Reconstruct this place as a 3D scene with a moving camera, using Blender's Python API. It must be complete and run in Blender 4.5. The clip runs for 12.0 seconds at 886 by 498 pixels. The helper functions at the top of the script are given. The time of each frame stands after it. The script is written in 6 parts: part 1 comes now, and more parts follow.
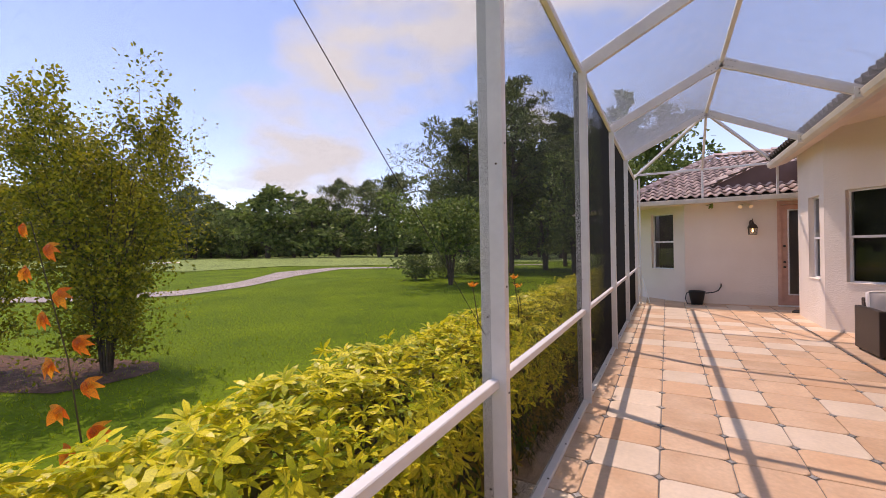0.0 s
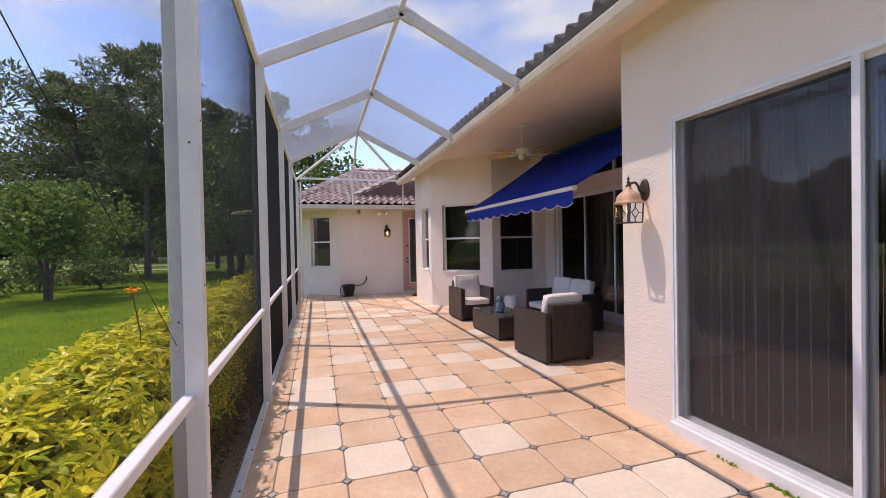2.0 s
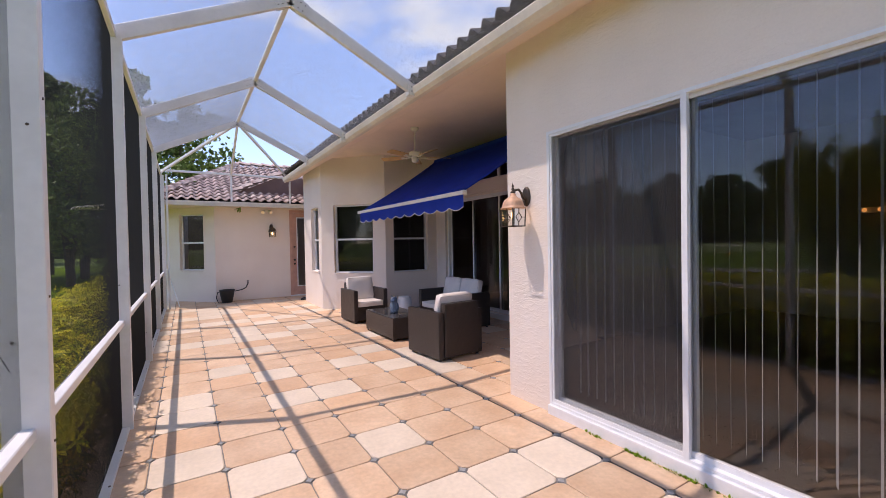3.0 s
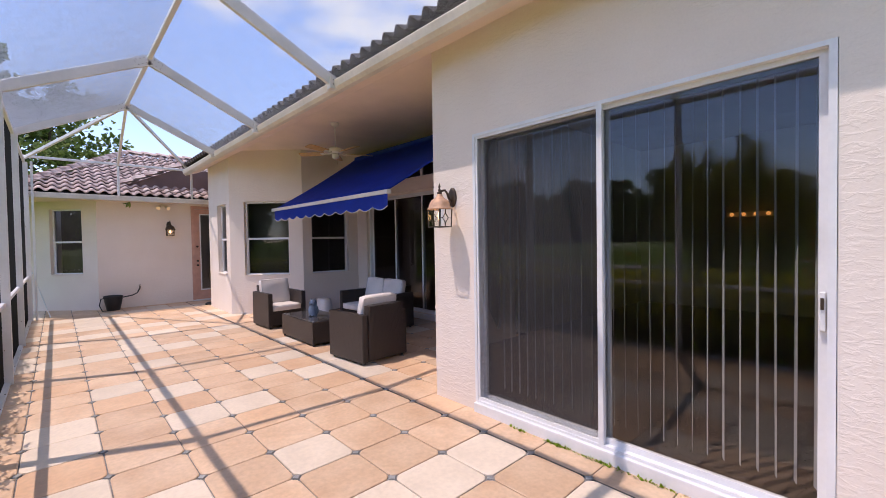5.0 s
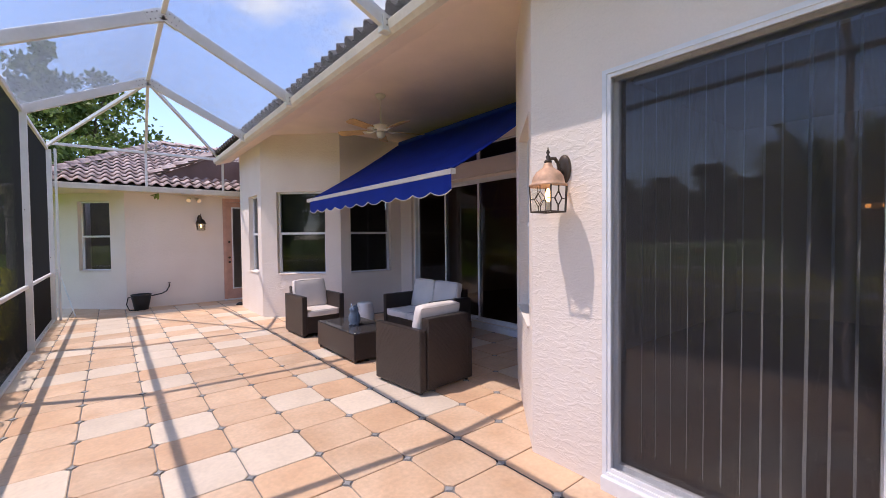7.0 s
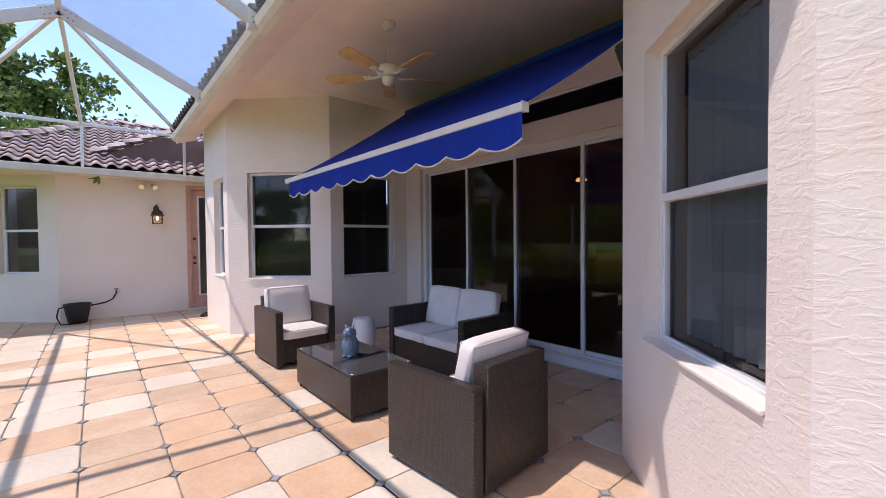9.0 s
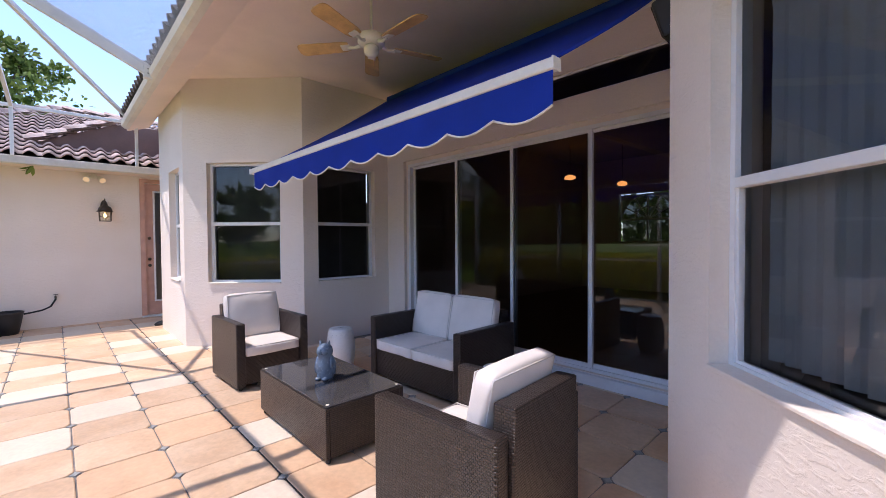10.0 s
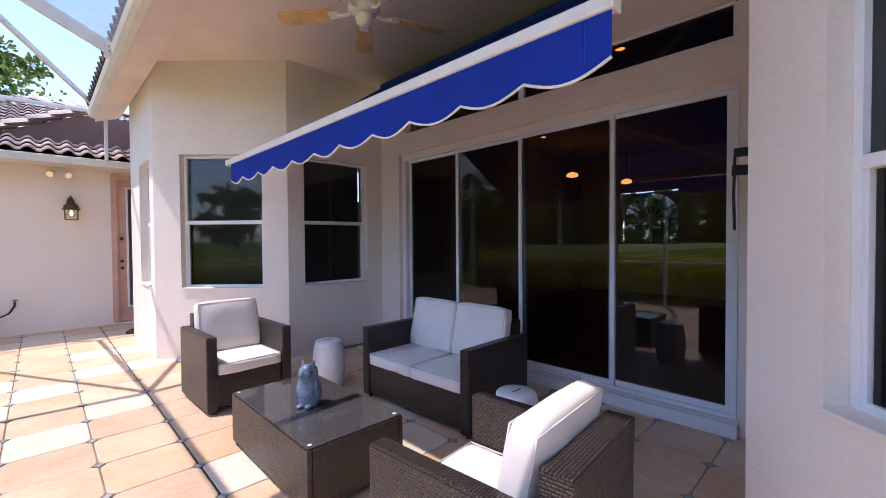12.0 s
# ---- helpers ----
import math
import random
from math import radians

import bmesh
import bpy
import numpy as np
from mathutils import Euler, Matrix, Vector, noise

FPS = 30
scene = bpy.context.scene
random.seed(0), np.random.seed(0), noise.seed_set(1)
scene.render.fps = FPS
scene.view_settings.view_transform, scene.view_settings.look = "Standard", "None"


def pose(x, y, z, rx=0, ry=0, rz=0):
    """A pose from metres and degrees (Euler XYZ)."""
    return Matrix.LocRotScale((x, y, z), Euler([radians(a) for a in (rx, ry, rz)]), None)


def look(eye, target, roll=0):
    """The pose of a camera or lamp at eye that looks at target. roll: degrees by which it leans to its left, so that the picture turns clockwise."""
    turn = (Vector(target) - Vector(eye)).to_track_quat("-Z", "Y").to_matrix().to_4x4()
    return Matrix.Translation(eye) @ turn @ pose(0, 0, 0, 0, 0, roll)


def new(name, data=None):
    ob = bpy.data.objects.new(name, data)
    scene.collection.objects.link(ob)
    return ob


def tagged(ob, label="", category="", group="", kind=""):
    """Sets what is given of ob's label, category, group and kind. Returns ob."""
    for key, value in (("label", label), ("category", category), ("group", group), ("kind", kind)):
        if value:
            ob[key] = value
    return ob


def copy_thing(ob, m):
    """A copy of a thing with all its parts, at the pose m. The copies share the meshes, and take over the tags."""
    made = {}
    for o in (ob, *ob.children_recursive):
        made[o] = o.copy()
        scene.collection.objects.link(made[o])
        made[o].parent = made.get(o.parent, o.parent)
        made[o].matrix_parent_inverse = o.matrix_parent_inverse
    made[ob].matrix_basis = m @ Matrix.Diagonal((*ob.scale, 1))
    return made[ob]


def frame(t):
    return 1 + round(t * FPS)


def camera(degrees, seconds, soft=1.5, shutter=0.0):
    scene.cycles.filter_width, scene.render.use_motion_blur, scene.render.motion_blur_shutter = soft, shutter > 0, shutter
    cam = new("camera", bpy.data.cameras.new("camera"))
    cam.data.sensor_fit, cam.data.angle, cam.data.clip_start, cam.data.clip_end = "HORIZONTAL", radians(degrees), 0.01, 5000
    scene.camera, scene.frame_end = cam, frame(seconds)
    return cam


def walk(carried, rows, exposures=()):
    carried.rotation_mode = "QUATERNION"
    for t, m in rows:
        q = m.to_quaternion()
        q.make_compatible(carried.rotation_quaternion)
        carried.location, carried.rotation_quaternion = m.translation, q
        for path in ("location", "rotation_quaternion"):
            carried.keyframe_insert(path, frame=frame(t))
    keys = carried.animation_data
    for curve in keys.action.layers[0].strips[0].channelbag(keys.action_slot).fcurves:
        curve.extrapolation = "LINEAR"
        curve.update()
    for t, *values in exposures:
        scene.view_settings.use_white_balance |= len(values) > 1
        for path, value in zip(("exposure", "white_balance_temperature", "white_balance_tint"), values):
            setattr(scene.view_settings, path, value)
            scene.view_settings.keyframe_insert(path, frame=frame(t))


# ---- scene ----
cam = camera(94.1, 12.0, soft=0.75)
PATH = [
    (0, (0.168, -0.082, 1.592), (-0.786, 1.676, 1.589), -1.0),
    (0.5, (0.144, -0.103, 1.586), (-0.38, 1.828, 1.578), -1.2),
    (1, (0.061, -0.111, 1.571), (-0.048, 1.886, 1.557), -1.1),
    (1.5, (-0.011, -0.13, 1.563), (0.258, 1.852, 1.543), -1.2),
    (2, (-0.059, -0.148, 1.559), (0.526, 1.764, 1.531), -1.1),
    (2.5, (-0.079, -0.147, 1.56), (0.762, 1.667, 1.528), -1.0),
    (3, (-0.106, -0.157, 1.569), (0.954, 1.539, 1.535), -1.0),
    (3.5, (-0.121, -0.161, 1.593), (1.079, 1.438, 1.557), -1.0),
    (3.7, (-0.127, -0.158, 1.6), (1.117, 1.408, 1.562), -1.0),
    (5.5, (-0.104, 0.075, 1.582), (1.267, 1.53, 1.536), -0.9),
    (6, (0.012, 0.348, 1.582), (1.324, 1.857, 1.535), -0.8),
    (6.5, (0.17, 0.724, 1.568), (1.441, 2.268, 1.517), -0.7),
    (7, (0.35, 1.156, 1.547), (1.603, 2.714, 1.494), -0.6),
    (8.8, (1.076, 2.679, 1.454), (2.349, 4.222, 1.407), -0.5),
    (9, (1.138, 2.832, 1.452), (2.424, 4.363, 1.403), -0.5),
    (9.5, (1.278, 3.154, 1.447), (2.61, 4.645, 1.399), -0.4),
    (10, (1.421, 3.38, 1.433), (2.791, 4.836, 1.388), -0.4),
    (10.5, (1.529, 3.524, 1.432), (2.921, 4.959, 1.388), -0.3),
    (11, (1.599, 3.643, 1.436), (2.997, 5.073, 1.391), -0.4),
    (11.5, (1.65, 3.74, 1.436), (3.049, 5.169, 1.392), -0.4),
    (12, (1.697, 3.812, 1.43), (3.095, 5.24, 1.388), -0.4),
]
walk(cam, [(t, look(eye, target, roll)) for t, eye, target, roll in PATH],
     [(0, 0.85, 7700, 34), (1.5, 0.95, 7200, 30), (3.5, 1.03, 6850, 28), (7.0, 1.12, 6600, 26), (9.0, 1.28, 6380, 23), (12.0, 1.62, 6300, 24)])

# ---- world, sun ----
SUN_DIR = Vector((0.377, -0.175, -1.0)).normalized()
world = bpy.data.worlds.new("world")
scene.world = world
world.use_nodes = True
wn, wl = world.node_tree.nodes, world.node_tree.links
wn.clear()
w_out, w_bg, w_sky = wn.new("ShaderNodeOutputWorld"), wn.new("ShaderNodeBackground"), wn.new("ShaderNodeTexSky")
w_sky.sky_type, w_sky.sun_disc = "NISHITA", False
w_sky.sun_elevation = math.asin(-SUN_DIR.z)
w_sky.sun_rotation = math.atan2(-SUN_DIR.x, -SUN_DIR.y)
w_sky.ozone_density, w_sky.dust_density, w_sky.altitude = 3.0, 0.1, 1200
w_co, w_map, w_noise, w_ramp, w_mix = (wn.new(k) for k in ("ShaderNodeTexCoord", "ShaderNodeMapping", "ShaderNodeTexNoise", "ShaderNodeValToRGB", "ShaderNodeMixRGB"))
w_map.inputs["Scale"].default_value = (1.0, 1.0, 2.6)
w_map.inputs["Location"].default_value = (1.1, 0.45, 0.2)
w_noise.inputs["Scale"].default_value, w_noise.inputs["Detail"].default_value, w_noise.inputs["Roughness"].default_value = 2.0, 9.0, 0.55
w_ramp.color_ramp.elements[0].position, w_ramp.color_ramp.elements[1].position = 0.49, 0.62
w_mix.inputs[2].default_value = (2.75, 3.2, 3.5, 1)
wl.new(w_co.outputs["Generated"], w_map.inputs["Vector"])
wl.new(w_map.outputs["Vector"], w_noise.inputs["Vector"])
# a bank of cumulus over the fairway and clearer sky above the shrubs
cover = w_noise.outputs["Fac"]
for way, lo, weight in (((-0.693, 0.680, 0.20), 0.955, 0.11), ((-0.865, 0.364, 0.36), 0.93, -0.16)):
    dot, near, add = wn.new("ShaderNodeVectorMath"), wn.new("ShaderNodeMapRange"), wn.new("ShaderNodeMath")
    dot.operation, dot.inputs[1].default_value = "DOT_PRODUCT", way
    near.inputs["From Min"].default_value, near.inputs["To Max"].default_value = lo, weight
    wl.new(w_co.outputs["Generated"], dot.inputs[0])
    wl.new(dot.outputs["Value"], near.inputs["Value"])
    wl.new(cover, add.inputs[0])
    wl.new(near.outputs["Result"], add.inputs[1])
    cover = add.outputs["Value"]
wl.new(cover, w_ramp.inputs["Fac"])
wl.new(w_ramp.outputs["Color"], w_mix.inputs["Fac"])
wl.new(w_sky.outputs["Color"], w_mix.inputs[1])
wl.new(w_mix.outputs["Color"], w_bg.inputs["Color"])
w_bg.inputs["Strength"].default_value = 0.15
wl.new(w_bg.outputs["Background"], w_out.inputs["Surface"])
sun_data = bpy.data.lights.new("sun", "SUN")
sun_data.energy, sun_data.angle, sun_data.color = 1.92, radians(0.53), (1.0, 0.95, 0.86)
sun = new("sun", sun_data)
sun.matrix_world = Matrix.Translation((-10, 2, 25)) @ SUN_DIR.to_track_quat("-Z", "Y").to_matrix().to_4x4()


# ---- materials ----
def material(name, base, rough=0.6, metal=0.0, vary=0.12, scale=6.0, fine=60.0, bump=0.15, dist=0.003, tint=None, rnd=0.0, spec=0.5, rough_vary=0.1, coord="Object"):
    """Painted or natural surface: two scales of colour variation, fine relief, optional variation from object to object."""
    m = bpy.data.materials.new(name)
    m.use_nodes = True
    n, l = m.node_tree.nodes, m.node_tree.links
    b = n["Principled BSDF"]
    co = n.new("ShaderNodeTexCoord")
    place = co.outputs[coord]
    if rnd:
        own, far_, shift = n.new("ShaderNodeObjectInfo"), n.new("ShaderNodeMath"), n.new("ShaderNodeVectorMath")
        far_.operation, far_.inputs[1].default_value = "MULTIPLY", 40.0
        l.new(own.outputs["Random"], far_.inputs[0])
        l.new(place, shift.inputs[0])
        l.new(far_.outputs["Value"], shift.inputs[1])
        place = shift.outputs["Vector"]
    big, small = n.new("ShaderNodeTexNoise"), n.new("ShaderNodeTexNoise")
    big.inputs["Scale"].default_value, big.inputs["Detail"].default_value = scale, 5
    small.inputs["Scale"].default_value, small.inputs["Detail"].default_value = fine, 4
    for t in (big, small):
        l.new(place, t.inputs["Vector"])
    ramp = n.new("ShaderNodeValToRGB")
    other = tint or tuple(max(0.0, c * (1 - 2.2 * vary)) for c in base)
    ramp.color_ramp.elements[0].color = (*other, 1)
    ramp.color_ramp.elements[1].color = (*[min(1.0, c * (1 + vary * 0.6)) for c in base], 1)
    ramp.color_ramp.elements[0].position, ramp.color_ramp.elements[1].position = 0.28, 0.68
    l.new(big.outputs["Fac"], ramp.inputs["Fac"])
    mul = n.new("ShaderNodeMixRGB")
    mul.blend_type = "MULTIPLY"
    mul.inputs["Fac"].default_value = min(1.0, vary * 2.5)
    l.new(ramp.outputs["Color"], mul.inputs[1])
    l.new(small.outputs["Fac"], mul.inputs[2])
    out = mul.outputs["Color"]
    if rnd:
        info, mp, hsv = n.new("ShaderNodeObjectInfo"), n.new("ShaderNodeMapRange"), n.new("ShaderNodeHueSaturation")
        mp.inputs["To Min"].default_value, mp.inputs["To Max"].default_value = 1 - rnd, 1 + rnd
        l.new(info.outputs["Random"], mp.inputs["Value"])
        l.new(mp.outputs["Result"], hsv.inputs["Value"])
        l.new(out, hsv.inputs["Color"])
        out = hsv.outputs["Color"]
    l.new(out, b.inputs["Base Color"])
    rr = n.new("ShaderNodeMapRange")
    rr.inputs["To Min"].default_value, rr.inputs["To Max"].default_value = max(0.02, rough - rough_vary), min(1.0, rough + rough_vary)
    l.new(small.outputs["Fac"], rr.inputs["Value"])
    l.new(rr.outputs["Result"], b.inputs["Roughness"])
    b.inputs["Metallic"].default_value = metal
    b.inputs["Specular IOR Level"].default_value = spec
    if bump:
        bp = n.new("ShaderNodeBump")
        bp.inputs["Strength"].default_value, bp.inputs["Distance"].default_value = bump, dist
        l.new(small.outputs["Fac"], bp.inputs["Height"])
        l.new(bp.outputs["Normal"], b.inputs["Normal"])
    return m


def leaf_material(name, a, b_col, rough=0.4, trans=0.35):
    """Leaves: colour differs from leaf to leaf, light shines through."""
    m = bpy.data.materials.new(name)
    m.use_nodes = True
    n, l = m.node_tree.nodes, m.node_tree.links
    b, out = n["Principled BSDF"], n["Material Output"]
    geo, ramp = n.new("ShaderNodeNewGeometry"), n.new("ShaderNodeValToRGB")
    ramp.color_ramp.elements[0].color, ramp.color_ramp.elements[1].color = (*a, 1), (*b_col, 1)
    ramp.color_ramp.elements[1].position = 0.8
    l.new(geo.outputs["Random Per Island"], ramp.inputs["Fac"])
    co, nz, mul = n.new("ShaderNodeTexCoord"), n.new("ShaderNodeTexNoise"), n.new("ShaderNodeMixRGB")
    nz.inputs["Scale"].default_value = 30.0
    mul.blend_type, mul.inputs["Fac"].default_value = "MULTIPLY", 0.2
    l.new(co.outputs["Object"], nz.inputs["Vector"])
    l.new(ramp.outputs["Color"], mul.inputs[1])
    l.new(nz.outputs["Fac"], mul.inputs[2])
    l.new(mul.outputs["Color"], b.inputs["Base Color"])
    b.inputs["Roughness"].default_value = rough
    b.inputs["Specular IOR Level"].default_value = 0.25
    tr, mix = n.new("ShaderNodeBsdfTranslucent"), n.new("ShaderNodeMixShader")
    l.new(mul.outputs["Color"], tr.inputs["Color"])
    mix.inputs["Fac"].default_value = trans
    l.new(b.outputs["BSDF"], mix.inputs[1])
    l.new(tr.outputs["BSDF"], mix.inputs[2])
    l.new(mix.outputs["Shader"], out.inputs["Surface"])
    return m


def glass_material(name, tint=(0.8, 0.85, 0.86), gloss=0.015, ior=1.6):
    """Flat tinted pane: clear straight through, mirror-like by Fresnel."""
    m = bpy.data.materials.new(name)
    m.use_nodes = True
    n, l = m.node_tree.nodes, m.node_tree.links
    n.remove(n["Principled BSDF"])
    tr, gl, mix, fr = n.new("ShaderNodeBsdfTransparent"), n.new("ShaderNodeBsdfGlossy"), n.new("ShaderNodeMixShader"), n.new("ShaderNodeFresnel")
    tr.inputs["Color"].default_value = (*tint, 1)
    gl.inputs["Roughness"].default_value = gloss
    fr.inputs["IOR"].default_value = ior
    l.new(fr.outputs["Fac"], mix.inputs["Fac"])
    l.new(tr.outputs["BSDF"], mix.inputs[1])
    l.new(gl.outputs["BSDF"], mix.inputs[2])
    l.new(mix.outputs["Shader"], n["Material Output"].inputs["Surface"])
    return m


def glow_material(name, colour, strength):
    m = bpy.data.materials.new(name)
    m.use_nodes = True
    b = m.node_tree.nodes["Principled BSDF"]
    b.inputs["Base Color"].default_value = (*colour, 1)
    b.inputs["Emission Color"].default_value = (*colour, 1)
    b.inputs["Emission Strength"].default_value = strength
    return m


M_STUCCO = material("stucco_cream", (0.86, 0.765, 0.675), 0.85, vary=0.04, scale=1.2, fine=70, bump=0.25, dist=0.004, tint=(0.82, 0.715, 0.62))
# knockdown relief: flattened plaster blobs over fine sand grain
sn, sl_ = M_STUCCO.node_tree.nodes, M_STUCCO.node_tree.links
k_noise, k_ramp, k_bump = sn.new("ShaderNodeTexNoise"), sn.new("ShaderNodeValToRGB"), sn.new("ShaderNodeBump")
k_map = sn.new("ShaderNodeMapping")
k_map.inputs["Scale"].default_value = (1.0, 1.0, 2.4)
k_noise.inputs["Scale"].default_value, k_noise.inputs["Detail"].default_value, k_noise.inputs["Distortion"].default_value = 13.0, 4.5, 0.9
k_ramp.color_ramp.elements[0].position, k_ramp.color_ramp.elements[1].position = 0.46, 0.62
k_bump.inputs["Strength"].default_value, k_bump.inputs["Distance"].default_value = 0.32, 0.0045
sl_.new(next(q for q in sn if q.type == "TEX_COORD").outputs["Object"], k_map.inputs["Vector"])
sl_.new(k_map.outputs["Vector"], k_noise.inputs["Vector"])
sl_.new(k_noise.outputs["Fac"], k_ramp.inputs["Fac"])
sl_.new(k_ramp.outputs["Color"], k_bump.inputs["Height"])
sl_.new(next(q for q in sn if q.type == "BUMP" and q != k_bump).outputs["Normal"], k_bump.inputs["Normal"])
sl_.new(k_bump.outputs["Normal"], sn["Principled BSDF"].inputs["Normal"])
M_SOFFIT = material("soffit_paint_peach", (0.89, 0.735, 0.60), 0.8, vary=0.05, scale=1.5, fine=80, bump=0.12)
M_ALU = material("white_aluminium_paint", (0.80, 0.79, 0.77), 0.4, vary=0.05, scale=3, fine=25, bump=0.03)
M_FRAME = material("white_window_frame_paint", (0.82, 0.82, 0.82), 0.35, vary=0.04, scale=3, fine=30, bump=0.03)
M_GUTTER = material("cream_gutter_paint", (0.78, 0.72, 0.62), 0.45, vary=0.08, scale=2, fine=20, bump=0.05)
M_ROOF = material("terracotta_roof_tile", (0.70, 0.58, 0.53), 0.85, vary=0.16, scale=5, fine=40, bump=0.3, rnd=0.22, tint=(0.46, 0.30, 0.26))
M_DARKTILE = material("near_black_roof_tile", (0.10, 0.085, 0.08), 0.9, vary=0.2, scale=5, fine=40, bump=0.3, rnd=0.2)
M_GABLE = material("shaded_brown_gable", (0.22, 0.13, 0.11), 0.85, vary=0.1, scale=2, fine=40, bump=0.3)
M_SCREEN = material("charcoal_screen_mesh", (0.025, 0.023, 0.022), 0.75, vary=0.05, bump=0)
# roof mesh coloured pale so that it carries the sunlit haze
M_ROOFSCREEN = material("sunlit_haze_screen_mesh", (0.62, 0.62, 0.63), 0.5, vary=0.05, bump=0)
M_GLASS = glass_material("tinted_window_glass", (0.60, 0.62, 0.63))
M_GLASSD = glass_material("dark_tinted_door_glass", (0.34, 0.35, 0.36), ior=1.8)
M_GLASSC = glass_material("coated_door_glass", (0.80, 0.82, 0.84), ior=1.8)
M_GLASSQ = glass_material("dull_dark_door_glass", (0.34, 0.35, 0.36), ior=1.42)
M_LAMPGLASS = glass_material("bevelled_lamp_glass", (0.93, 0.93, 0.90))
M_INSECT = material("grey_insect_screen", (0.085, 0.077, 0.080), 0.8, vary=0.05, bump=0)
M_INTERIOR = material("interior_wall_paint", (0.52, 0.47, 0.41), 0.8, vary=0.05, scale=2, bump=0.05)
# dark colour of the sheets added behind windows for unlit rooms
M_LINING = material("dark_room_backing", (0.13, 0.12, 0.11), 0.9, vary=0.12, scale=4, bump=0.1)
M_INTFLOOR = material("interior_dark_floor", (0.10, 0.07, 0.05), 0.3, vary=0.15, scale=3, bump=0.05)
M_BLIND = material("pale_vinyl_blind", (0.68, 0.69, 0.71), 0.5, vary=0.04, bump=0.03)
M_GROUT = material("grey_grout", (0.34, 0.32, 0.30), 0.95, vary=0.2, scale=4, fine=60, bump=0.3)
M_INSET = material("grey_inset_stone", (0.40, 0.40, 0.385), 0.6, vary=0.15, scale=8, bump=0.1, rnd=0.15)
M_TILE = material("peach_terracotta_tile", (0.76, 0.545, 0.37), 0.5, vary=0.14, scale=3.0, fine=30, bump=0.12, tint=(0.68, 0.435, 0.265), rnd=0.08)
M_TILE_PALE = material("pale_cream_tile", (0.79, 0.66, 0.515), 0.45, vary=0.10, scale=3.0, fine=30, bump=0.12, tint=(0.74, 0.61, 0.47), rnd=0.06)
M_TILE_DEEP = material("orange_terracotta_tile", (0.76, 0.51, 0.32), 0.5, vary=0.12, scale=3.0, fine=30, bump=0.12, tint=(0.69, 0.42, 0.25), rnd=0.05)
M_AWN = material("royal_blue_awning_canvas", (0.012, 0.065, 0.58), 0.8, vary=0.06, scale=3, fine=180, bump=0.2, dist=0.001)
M_AWNWHITE = material("white_awning_trim", (0.84, 0.80, 0.73), 0.6, vary=0.05, bump=0.05)
M_CUSHION = material("cream_outdoor_cushion_fabric", (0.80, 0.72, 0.66), 0.9, vary=0.05, scale=4, fine=220, bump=0.25, dist=0.001)
M_PIPING = material("cream_piping", (0.62, 0.57, 0.53), 0.9, vary=0.05, bump=0.05)
M_TABLEGLASS = material("smoked_table_glass", (0.07, 0.065, 0.065), 0.05, vary=0.08, scale=5, bump=0.0, spec=0.7, rough_vary=0.06)
M_FOOT = material("black_plastic", (0.02, 0.02, 0.02), 0.5, vary=0.05, bump=0)
M_FANWOOD = material("light_oak_fan_blade", (0.76, 0.47, 0.17), 0.5, vary=0.12, scale=9, fine=60, bump=0.05)
M_FANWHITE = material("cream_fan_enamel", (0.78, 0.72, 0.60), 0.35, vary=0.04, bump=0)
M_COPPER = material("copper_lantern_metal", (0.74, 0.45, 0.29), 0.6, metal=0.25, vary=0.12, scale=14, bump=0.05)
M_BRONZE = material("dark_bronze_metal", (0.10, 0.07, 0.05), 0.45, metal=0.5, vary=0.12, scale=14, bump=0.05)
M_POT = material("black_plastic_pot", (0.02, 0.02, 0.022), 0.5, vary=0.1, bump=0.05)
M_HOSE = material("black_rubber_hose", (0.02, 0.02, 0.02), 0.6, vary=0.1, bump=0.05)
M_OWL = material("blue_grey_glazed_ceramic", (0.16, 0.22, 0.31), 0.25, vary=0.15, scale=14, bump=0.1, spec=0.6)
M_STOOL = material("white_glazed_ceramic", (0.80, 0.79, 0.78), 0.3, vary=0.04, scale=6, bump=0.03)
M_DOORPINK = material("salmon_door_frame_paint", (0.66, 0.38, 0.29), 0.5, vary=0.06, bump=0.05)
M_GRASS = material("lawn_soil_and_turf", (0.155, 0.250, 0.006), 0.9, vary=0.25, scale=0.5, fine=14, bump=0.6, dist=0.04, tint=(0.09, 0.175, 0.004), spec=0.1)
M_FAIRWAY = material("mown_fairway_turf", (0.24, 0.33, 0.07), 0.9, vary=0.14, scale=0.12, fine=4, bump=0.3, dist=0.02, tint=(0.18, 0.27, 0.05))
M_PATH = material("pale_concrete_cart_path", (0.42, 0.37, 0.34), 0.9, vary=0.1, scale=1.0, fine=20, bump=0.2)
M_SAND = material("bunker_sand", (0.75, 0.70, 0.60), 0.95, vary=0.06, scale=1.0, bump=0.1)
M_MULCH = material("brown_bark_mulch", (0.24, 0.115, 0.065), 0.95, vary=0.3, scale=9, fine=40, bump=0.8, dist=0.02)
M_BARK = material("grey_brown_bark", (0.16, 0.12, 0.09), 0.95, vary=0.25, scale=6, fine=40, bump=0.6, dist=0.01)
M_WIRE = material("black_cable", (0.02, 0.02, 0.02), 0.6, vary=0.05, bump=0)
M_FLOOD = glow_material("warm_flood_lens", (0.95, 0.72, 0.42), 0.12)
M_VANITY = glow_material("dim_vanity_bulb", (1.0, 0.42, 0.10), 0.38)
M_BULB = glow_material("warm_bulb", (1.0, 0.62, 0.25), 3.5)
M_DOWNLIGHT = glow_material("warm_downlight", (1.0, 0.40, 0.10), 1.1)
